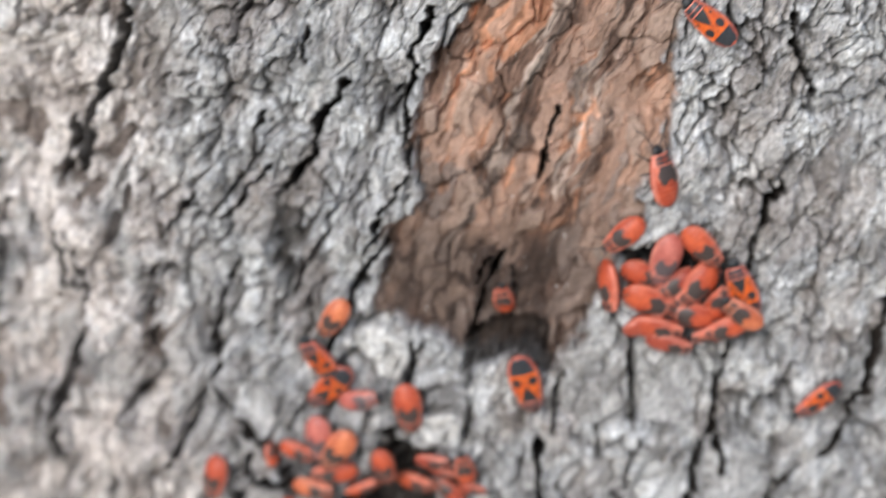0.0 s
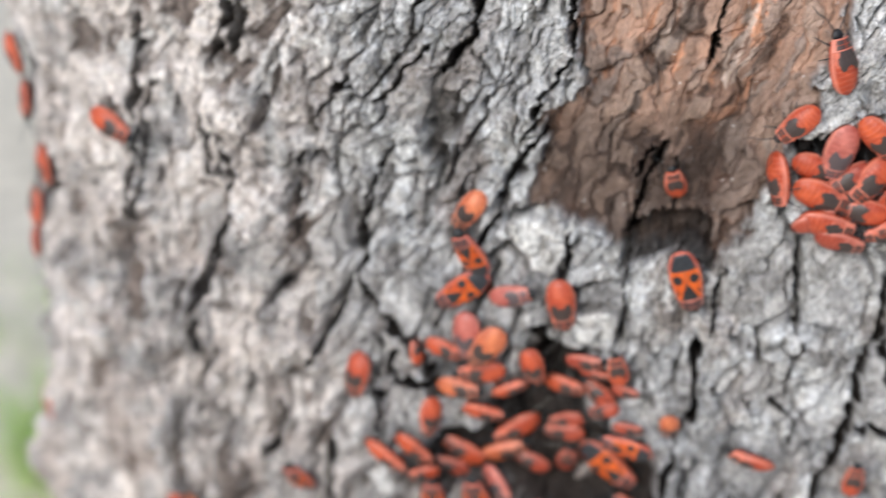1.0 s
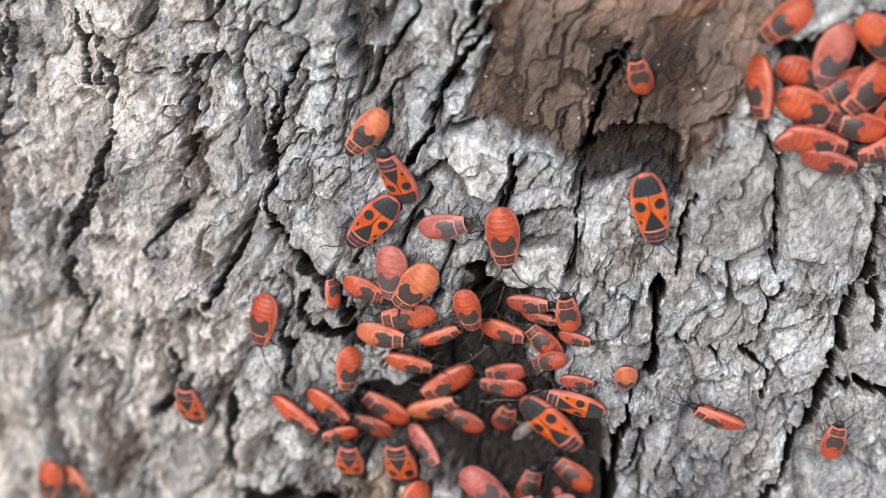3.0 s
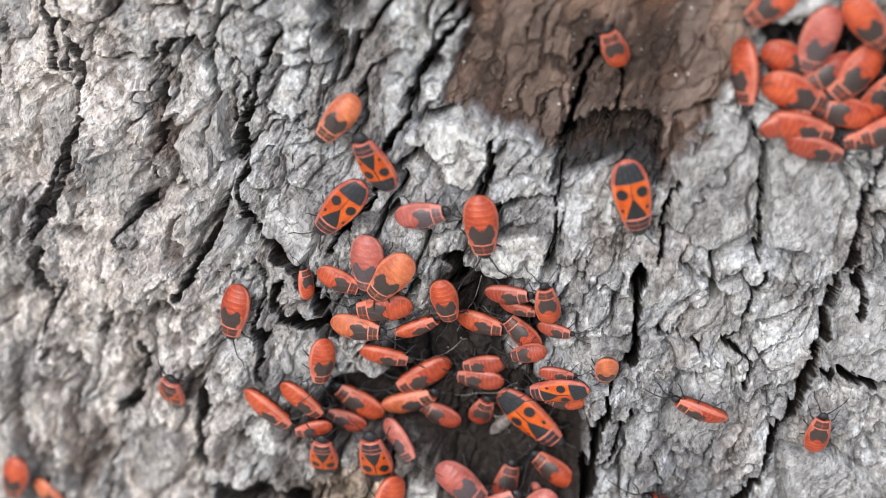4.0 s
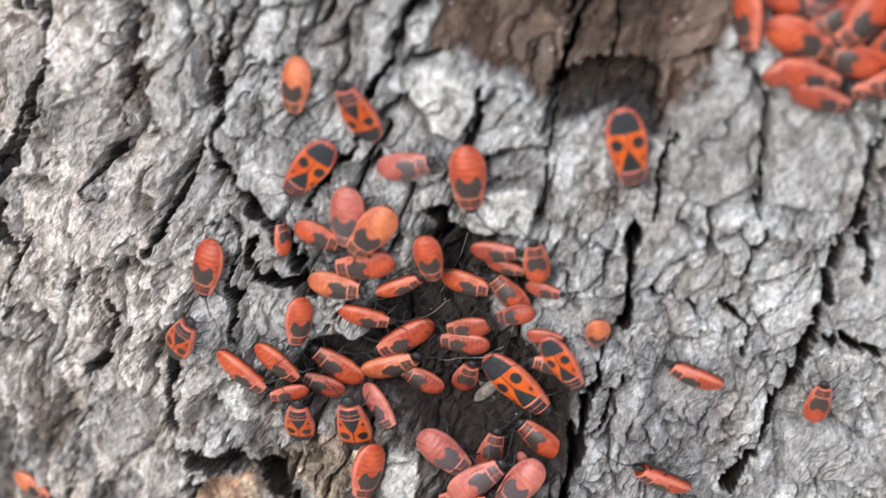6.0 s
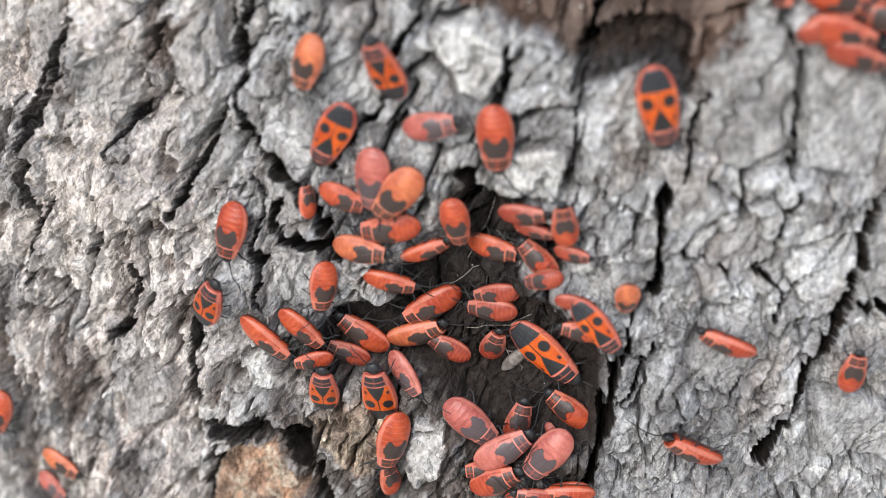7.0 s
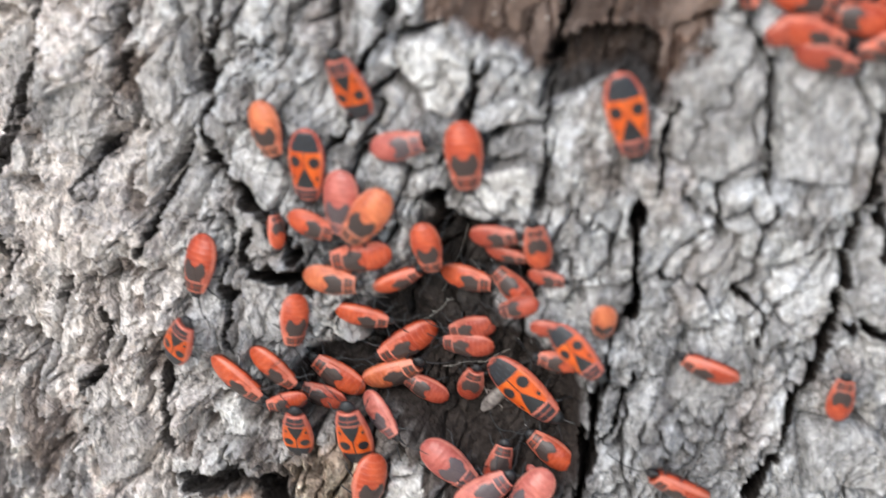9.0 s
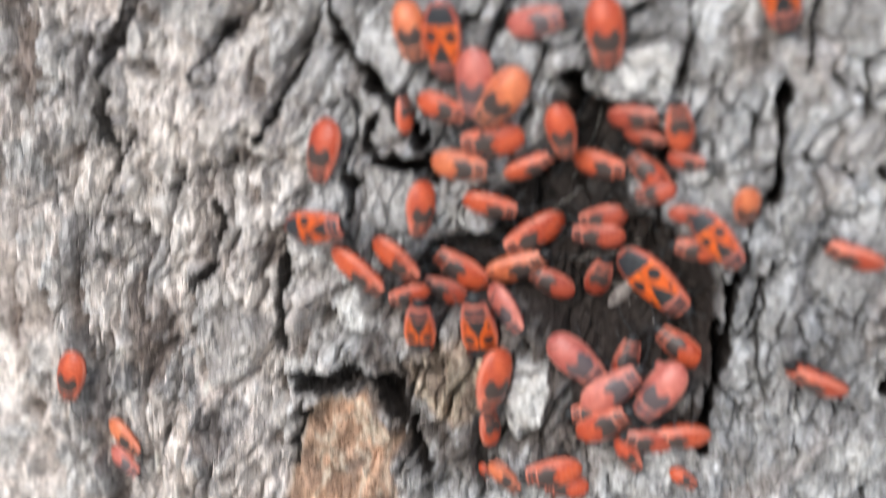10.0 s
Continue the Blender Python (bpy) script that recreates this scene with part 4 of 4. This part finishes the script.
def nymph(colour):
    """Young bug: 7 mm, oval red belly back with pale rings and a flat pale rim, lobed dark wing pads and a striped neck shield."""
    bug = new("firebug")
    rng = random.Random(len(colour))
    form = Form([(-3.5, 0.35), (-3.25, 0.92), (-2.5, 1.45), (-1.3, 1.7), (-0.1, 1.66), (0.9, 1.44), (1.9, 1.12), (2.6, 0.94), (2.9, 0.78)],
                [(-3.5, 0.2), (-3.0, 0.62), (-1.8, 1.08), (-0.3, 1.22), (0.9, 1.08), (1.8, 0.88), (2.6, 0.7), (2.9, 0.5)], 0.75)

    def rings(v, y, s):
        if s < -0.35:
            return 0.8
        t = (y + 3.5 + 0.18 * v * v) / 0.56
        line = s > 0 and abs(t - round(t)) < 0.09 and y < -0.1
        for q in (-1.02, -1.66, -2.28):
            if s > 0 and 0.02 < abs(v) < 0.13 and abs(y - q) < 0.1:
                return 0.9
            if s > 0 and 0.62 < abs(v) < 0.68 and abs(y - q) < 0.06:
                return 0.5
        return -0.55 if abs(v) > 0.91 and s > 0.03 else (-0.2 if line else 0.0)

    part("abdomen", form.solid("abdomen", -3.5, 2.2, 84, 48, rings, 10), REDS[colour], bug)
    for side in (-1, 1):
        f0 = lambda y: 0.02 + 0.34 * float(step(-0.05, -0.85, np.float64(y)))
        f1 = lambda y: 0.88 - 0.32 * float(step(0.1, -0.85, np.float64(y)))

        def tip(v, y):
            edge = 0.74 + 0.04 * math.sin(5 * y) - 0.16 * max(0.0, y - 0.5)
            return 1.0 if abs(v) < edge else -0.3

        part("wing_pad", form.patch("wing_pad", -0.85, 1.3, (lambda y: -f1(y)) if side < 0 else f0, (lambda y: -f0(y)) if side < 0 else f1, 0.09, 30, 20, tip, 0.12), REDS[colour], bug, "dark brown wing pad")
    part("scutellum", form.patch("scutellum", -0.35, 1.3, lambda y: -(0.05 + 0.22 * max(0, y + 0.35)), lambda y: 0.05 + 0.22 * max(0, y + 0.35), 0.12, 12, 10, lambda v, y: 1.0), REDS[colour], bug)

    def shield(v, y):
        if abs(v) > 0.82 or y > 2.34 or y < 1.40:
            return -0.6
        return 0.25 if abs(v) < 0.06 or 1.82 < y < 1.9 else 0.95

    part("pronotum", form.patch("pronotum", 1.25, 2.5, lambda y: -1.06, lambda y: 1.06, 0.15, 30, 32, shield), REDS[colour], bug, "dark neck shield with a pale border")
    head_parts(bug, 2.75, 0.66)
    limbs(bug, 1.4, 1.7, 1.0, 3.1, rng)
    return bug


LABELS = {
    "adult": "grown firebug, orange-red with black spots, on the bark",
    "red": "young red firebug with dark wing pads on the bark",
    "pink": "young pinkish firebug with dull dark wing pads, freshly moulted",
    "orange": "young bright orange firebug with dark wing pads on the bark",
    "dark": "young firebug, its red shell painted darker as if in shade",
}
SIZE = {"adult": 10.0}
MODELS = {}


def stand(u, z, heading, long, lift=0.0, roll=0.0, pitch=0.0):
    """The pose of a bug on the bark, and its place in millimetres."""
    h = near_height(u, z, max(1.2, long * 0.28))
    far = long * 0.33
    s = lambda a, b: near_height(u + a, z + b, long * 0.2)
    gu, gz = np.clip((s(far, 0) - s(-far, 0)) / (2 * far), -0.16, 0.16), np.clip((s(0, far) - s(0, -far)) / (2 * far), -0.16, 0.16)
    p, n, t = on_trunk(u, z, h + lift)
    up = (n - t * float(gu) - Vector((0, 0, 1)) * float(gz)).normalized()
    way = t * math.cos(radians(heading)) + Vector((0, 0, 1)) * math.sin(radians(heading))
    way = (way - up * way.dot(up)).normalized()
    side = way.cross(up)
    m = Matrix((side, way, up)).transposed().to_4x4()
    return Matrix.Translation(p * MM) @ m @ pose(0, 0, 0, 0, roll, 0) @ pose(0, 0, 0, pitch, 0, 0)


def settle(kind, u, z, heading, long, lift=0.0, roll=0.0, pitch=0.0):
    scale = long / SIZE.get(kind, 6.7) * MM
    m = stand(u, z, heading, long, lift, roll, pitch) @ Matrix.Diagonal((scale, scale, scale, 1))
    if kind not in MODELS:
        bug = adult() if kind == "adult" else nymph(kind)
        tagged(bug, LABELS[kind], "bug", "firebugs on the trunk")
        bug.matrix_basis = m
        MODELS[kind] = (bug, scale)
        return bug
    bug, own = MODELS[kind]
    r = scale / own
    return copy_thing(bug, m @ Matrix.Diagonal((1 / scale,) * 3 + (1,)) @ Matrix.Diagonal((r, r, r, 1)))


def crawl(bug, rows, lift=0.0, pitch=0.0):
    """Moves a bug over the bark: seconds, way along, height, heading."""
    long = SIZE["adult"] if "spots" in bug["label"] else 6.0
    walk(bug, [(t, stand(u, z, a, long * 0.9, lift, 0.0, pitch)) for t, u, z, a in rows])


settle("adult", -19.9, 4.2, -77, 10.2, 0.0, 0, 0)
settle("pink", -42.3, -0.0, 16, 6.4, 0.0, 0, 0)
settle("red", -36.1, -1.4, -84, 7.8, 0.3, 0, 0)
settle("pink", -48.6, -7.1, -92, 7.9, 0.5, 0, 0)
settle("orange", -46.0, -8.0, -126, 7.9, 1.3, 0, 0)
settle("red", -51.9, -9.9, -19, 5.7, 0.3, 10, 0)
settle("red", -56.8, -11.0, 98, 4.2, 0.2, 45, 0)
settle("red", -40.3, -12.1, -78, 6.3, 0.6, 0, 0)
settle("dark", -32.5, -9.1, 9, 5.7, 0.3, 15, 0)
settle("red", -28.6, -9.6, 99, 5.7, 0.5, 0, 0)
settle("red", -47.6, -13.0, -170, 7.1, 0.2, -10, 0)
settle("orange", -50.0, -16.0, -4, 6.6, 0.2, 10, 0)
settle("red", -43.7, -15.4, 28, 6.0, 0.2, 35, 0)
settle("red", -36.0, -16.4, -7, 6.4, 0.3, 20, 0)
settle("red", -31.4, -16.4, 138, 5.7, 0.7, 0, 0)
settle("dark", -27.2, -13.9, -7, 4.3, 0.3, 30, 0)
settle("red", -55.1, -21.3, -96, 6.4, 0.4, -30, 0)
settle("red", -47.5, -20.7, -14, 6.5, 0.3, 25, 0)
settle("red", -44.4, -25.1, -147, 7.9, 0.5, -30, 0)
settle("dark", -36.3, -22.5, -163, 5.7, 0.3, -15, 0)
settle("dark", -36.7, -24.4, -176, 6.2, 0.4, -15, 0)
settle("orange", -45.4, -28.6, 27, 7.7, 0.4, 40, 0)
settle("red", -51.8, -29.6, 147, 7.2, 0.4, -25, 0)
settle("red", -60.8, -28.5, -43, 7.6, 0.3, 30, 0)
settle("red", -57.0, -27.2, -48, 6.9, 0.3, 25, 0)
settle("red", -56.5, -31.3, -164, 4.9, 0.1, -25, 0)
settle("dark", -53.4, -31.9, 161, 5.7, 0.1, -20, 0)
settle("dark", -41.8, -30.8, 154, 5.7, 0.2, -15, 0)
settle("dark", -36.3, -29.5, 74, 5.7, 0.2, 0, 15)
settle("adult", -29.9, -30.1, -41, 10.8, 0.2, 0, 0)
settle("pink", -45.3, -33.1, -52, 6.4, 0.2, 25, 0)
settle("red", -47.4, -40.0, -102, 7.9, 0.3, -30, 0)
settle("red", -47.9, -46.1, 99, 5.3, 0.2, 40, 0)
settle("pink", -38.1, -38.4, -40, 7.8, 0.2, 0, 0)
settle("dark", -33.1, -39.0, 75, 6.0, 0.1, 0, 0)
settle("red", -27.4, -37.4, 146, 6.3, 0.3, 0, 0)
settle("pink", -34.2, -40.2, 35, 7.7, 0.9, 10, 0)
settle("pink", -29.1, -40.7, -124, 7.9, 0.5, 0, 0)
settle("red", -34.6, -44.1, 32, 6.9, 0.1, 15, 0)
settle("red", -27.1, -44.8, 176, 6.7, 0.4, -20, 0)
settle("dark", -30.4, -45.4, 171, 5.7, 0.2, -20, 0)
settle("red", -10.7, -22.2, 158, 6.9, 0.6, -45, 0)
settle("red", 3.1, -26.3, 82, 5.7, 0.4, 0, 0)
settle("red", -13.1, -36.6, 147, 7.9, 0.6, -45, 0)
settle("red", -64.5, -15.8, -99, 7.2, 0.3, 0, 0)
settle("pink", -2.2, 21.9, -103, 8.2, 1.2, 0, 0)
settle("red", 3.0, 24.2, -51, 7.3, 0.5, 0, 0)
settle("red", -8.0, 18.1, -81, 7.6, 0.3, 50, 0)
settle("red", -4.1, 19.5, -22, 7.1, 0.3, 15, 0)
settle("red", -3.4, 16.2, -25, 8.2, 0.4, 20, 0)
settle("red", 1.9, 18.0, -132, 7.9, 0.9, -10, 0)
settle("red", 2.4, 18.1, 47, 6.5, 0.8, 0, 0)
settle("red", -2.6, 13.0, -15, 7.8, 0.4, 35, 0)
settle("dark", -0.9, 10.7, -17, 6.8, 0.2, 40, 0)
settle("red", 4.0, 11.6, -168, 6.0, 0.4, -35, 0)
settle("adult", 7.8, 18.5, 110, 9.1, 0.6, 0, 0)
settle("orange", 7.7, 15.6, 140, 6.5, 1.6, 0, 0)
settle("red", -7.3, 26.2, -139, 6.5, 0.4, 0, 0)
settle("red", -3.3, 34.4, 103, 7.8, 0.2, 45, 0)
settle("dark", -30.6, -18.1, -162, 4.6, 0.0, 0, 0)
settle("orange", -21.6, -17.6, -92, 5.4, 1.0, 0, -30)
settle("adult", -54.8, -34.2, 88, 8.6, 0.8, 0, 30)
settle("adult", -48.6, -34.0, 96, 9.8, 1.0, 0, 24)
settle("orange", 14.1, -22.3, -98, 4.1, 0.0, 0, 0)
settle("adult", 15.0, -35.2, -99, 7.2, 0.0, 0, 0)
settle("red", -97.9, -48.2, -106, 7.1, 0.0, 0, 0)
settle("pink", -93.2, -60.4, -35, 5.1, 0.0, 0, 0)
settle("red", -26.4, -23.6, 172, 5.2, 0.3, 0, 10)
settle("adult", 2.5, 54.6, 140, 8.4, 0.0, 0, 0)
settle("adult", 18.2, 0.6, -142, 8.0, 0.0, 0, 0)
settle("red", -100.5, 16.4, -27, 7.3, 0.0, 0, 0)
settle("red", -126.5, 19.2, -90, 7.0, 0.4, 0, 0)
settle("dark", -126.5, 11.9, -90, 6.0, 0.4, 0, 0)
settle("red", -126.5, 0.3, -90, 7.0, 0.4, 0, 0)
settle("red", -126.5, -5.9, 90, 7.0, 0.4, 0, 0)
settle("dark", -126.5, -12.5, -90, 6.0, 0.4, 0, 0)
settle("dark", -126.5, 10.7, -90, 6.0, 0.4, 40, 0)
settle("red", -126.5, -42.0, -90, 7.0, 0.4, 0, 0)
settle("red", -31.9, -47.8, -61, 4.8, 0.0, 0, 0)
settle("red", -27.1, -45.5, 180, 5.5, 0.0, 0, 0)
settle("red", -40.6, -50.6, -170, 6.8, 0.0, 0, 0)
settle("red", -36.6, -43.5, -171, 5.1, 0.0, 0, 0)
settle("red", -26.0, -51.6, -31, 3.6, 0.0, 0, 0)
settle("orange", -45.1, -52.0, -43, 4.8, 0.0, 0, 0)
settle("red", -39.1, -52.9, -178, 5.3, 0.0, 0, 0)
settle("red", -48.1, -53.9, -51, 2.4, 0.0, 0, 0)
settle("pink", -29.0, -39.9, -61, 2.4, 0.0, 0, 0)
settle("dark", -1.9, 15.1, -2, 5.9, 0.0, 30, 0)
settle("dark", 0.9, 16.6, -39, 5.7, 0.0, 20, 0)
settle("dark", 7.5, 14.9, -73, 6.2, 0.2, 0, 0)
settle("red", 1.2, 14.2, 168, 6.8, 0.7, -10, 0)
settle("red", 5.4, 15.8, 62, 6.6, 0.9, 0, 0)
settle("dark", -0.6, 18.0, -150, 6.4, 0.6, 0, 0)
settle("red", 5.6, 12.4, -160, 6.6, 0.8, -20, 0)
settle("dark", -4.6, 13.6, 20, 6.2, 0.2, 30, 0)
settle("dark", -31.4, -11.5, -5, 4.8, 0.2, 30, 0)
settle("dark", -26.9, -19.4, -6, 4.4, 0.2, 30, 0)


# ---- small things on the bark ----
def sap_drops():
    """Tiny pale specks of dried sap on the bare wood and in the hollow."""
    m, tr, b = material("dried_sap", 0.25, 0.6)
    b.inputs["Base Color"].default_value = (0.8, 0.78, 0.74, 1)
    rng = random.Random(11)
    vs, fs = [], []
    for u0, z0, su, sz, count in ((-30, 15, 7, 5, 26), (-14, 20, 7, 6, 22), (-30, -25, 5, 6, 16), (-10, 40, 10, 12, 16), (-33, -20, 5, 4, 10)):
        for _ in range(count):
            u, z = rng.gauss(u0, su), rng.gauss(z0, sz)
            r = rng.choice((0.06, 0.08, 0.1, 0.16))
            p, n, t = on_trunk(u, z, height(u, z) + 0.02)
            k = len(vs)
            ups = Vector((0, 0, 1))
            for d in (n, t, ups, -t, -ups):
                vs.append(tuple((p + d * r * rng.uniform(0.8, 1.3)) * MM))
            fs += [(k, k + 1, k + 2), (k, k + 2, k + 3), (k, k + 3, k + 4), (k, k + 4, k + 1)]
    me = bpy.data.meshes.new("sap_specks")
    me.from_pydata(vs, [], fs)
    me.materials.append(m)
    tagged(new("sap_specks", me), "tiny white specks of dried sap on the wood", "sap", kind="stuff")


def silk():
    """Loose pale threads across the hollow."""
    m, tr, b = material("silk_thread", 0.4, 0.4)
    b.inputs["Base Color"].default_value = (0.42, 0.40, 0.37, 1)
    rng = random.Random(4)
    for u, z, a, long in ((-38, -15, 70, 9), (-33, -17, 150, 8), (-41, -22, 40, 7), (-29, -19, 120, 10), (-36, -27, 20, 8), (-46, -17, 100, 6)):
        pts = []
        for k in range(7):
            f = (k / 6 - 0.5) * long
            uu, zz = u + f * math.cos(radians(a)) + rng.uniform(-0.3, 0.3), z + f * math.sin(radians(a)) + rng.uniform(-0.3, 0.3)
            p, n, t = on_trunk(uu, zz, near_height(uu, zz, 1.0) + 0.3 + 0.8 * math.sin(math.pi * k / 6))
            pts.append(tuple(p * MM))
        me = tube("silk_thread", pts, [0.00003] * 7, 4)
        me.materials.append(m)
        tagged(new("silk_thread", me), "thin pale silk thread stretched across the hollow", "thread", "threads")


def shed_skin(u, z, heading):
    """A pale empty skin left after moulting."""
    m, tr, b = material("shed_skin", 0.45, 0.4)
    co = tr.nodes.new("ShaderNodeTexCoord")
    n1 = node(tr, "TexNoise", Scale=1.5, Detail=4.0)
    tr.links.new(co.outputs["Object"], n1.inputs["Vector"])
    tr.links.new(ramp(tr, n1.outputs[0], ((0.3, (0.05, 0.04, 0.037)), (0.65, (0.28, 0.25, 0.23)))), b.inputs["Base Color"])
    top = tagged(new("shed_skin"), "crumpled pale empty skin of a moulted bug", "insect skin")
    form = Form([(-2.6, 0.2), (-1.8, 0.7), (-0.5, 0.85), (0.8, 0.7), (1.8, 0.5), (2.4, 0.2)], [(-2.6, 0.1), (-1, 0.5), (1, 0.55), (2.4, 0.2)], 0.2)
    part("skin", form.solid("skin", -2.6, 2.4, 24, 14, None, 7), m, top)
    rng = random.Random(2)
    for side in (-1, 1):
        for y in (1.2, 0.2, -0.8):
            part("leg", tube("leg", [(side * 0.5, y, 0.8), (side * 1.3, y + rng.uniform(-0.5, 0.7), 1.1), (side * 1.8, y + rng.uniform(-1, 1), 0.4)], (0.08, 0.07, 0.04), 5), m, top)
    top.matrix_basis = stand(u, z, heading, 5.0, -0.5) @ Matrix.Diagonal((MM, MM, MM, 1))


sap_drops()
silk()
shed_skin(-33.6, -31.6, 50)


def motions():
    crawl(settle("orange", -45.5, 12.4, -123, 6.6), [(0, -45.5, 12.4, -123), (1, -48, 11.4, -124), (2.5, -51, 10.7, -128), (4, -51.7, 10.7, -128), (5, -52.8, 9.6, -125), (6, -53.8, 7.7, -97), (7.5, -55.8, 4.3, -107), (9, -56.4, 0.3, -78), (10, -55.4, -2.3, -79)])
    crawl(settle("adult", -47.6, 7.1, 114, 8.8), [(0, -47.6, 7.1, 114), (2.5, -47.7, 6.5, 107), (4, -47.5, 6.8, 110), (5, -47.2, 6.6, 110), (6, -47.3, 6.6, 110), (7.5, -47.2, 6.8, 106), (10, -47.3, 6.7, 105)], 0.9, 18)
    crawl(settle("adult", -46.8, 1.7, -133, 9.4), [(0, -46.8, 1.7, -133), (1, -49.4, 0.2, -145), (2.5, -50.7, -0.4, -130), (4, -51.6, 0, -127), (5, -52.6, -1.1, -116), (6, -52.9, -1.5, -125), (7.5, -53.1, -2.7, -107), (9, -52.3, -3.3, -92), (10, -51.9, -2.9, -87)], 0.3)
    crawl(settle("adult", -27.5, -22.3, 167, 8.2), [(0, -27.5, -22.3, 167), (2.5, -27.5, -22.3, 167), (4.5, -26.2, -21, 232), (5, -24.6, -20.8, 275), (5.5, -24.6, -21.4, 292), (6, -24.8, -22.4, 302), (7.5, -24, -21.9, 314), (9, -23.9, -21.9, 314), (10, -23.8, -22, 313)], 0.5)
    crawl(settle("adult", -75.2, -34.5, 100, 8.8), [(0, -75.2, -34.5, 100), (1, -75.2, -34.5, 100), (2.5, -75, -29.8, 96), (4.5, -71.4, -26.4, 62), (5.5, -67.6, -24, 56), (7.5, -66.4, -23.4, 64), (9, -66.2, -23.4, 58), (9.5, -65, -22.9, 20), (10, -64.4, -23, 14)], 1.6, 20)
    crawl(settle("orange", -94.8, -48.3, -46, 5.8), [(0, -94.8, -48.3, -46), (2.5, -94.8, -48.3, -46), (4.5, -93.7, -52.5, -43), (7.5, -89.8, -54.4, -27), (10, -91.6, -55.6, -44)])
    crawl(settle("red", -23.0, 15.6, 97, 5.6), [(0, -23, 15.6, 97), (1, -21.9, 16.9, 102), (2.5, -21.7, 18.5, 101), (4, -22.8, 20.2, 112), (5, -23.8, 22.3, 101), (5.5, -24, 22.2, 100), (10, -24, 22.2, 100)], 0.5, 18)


motions()
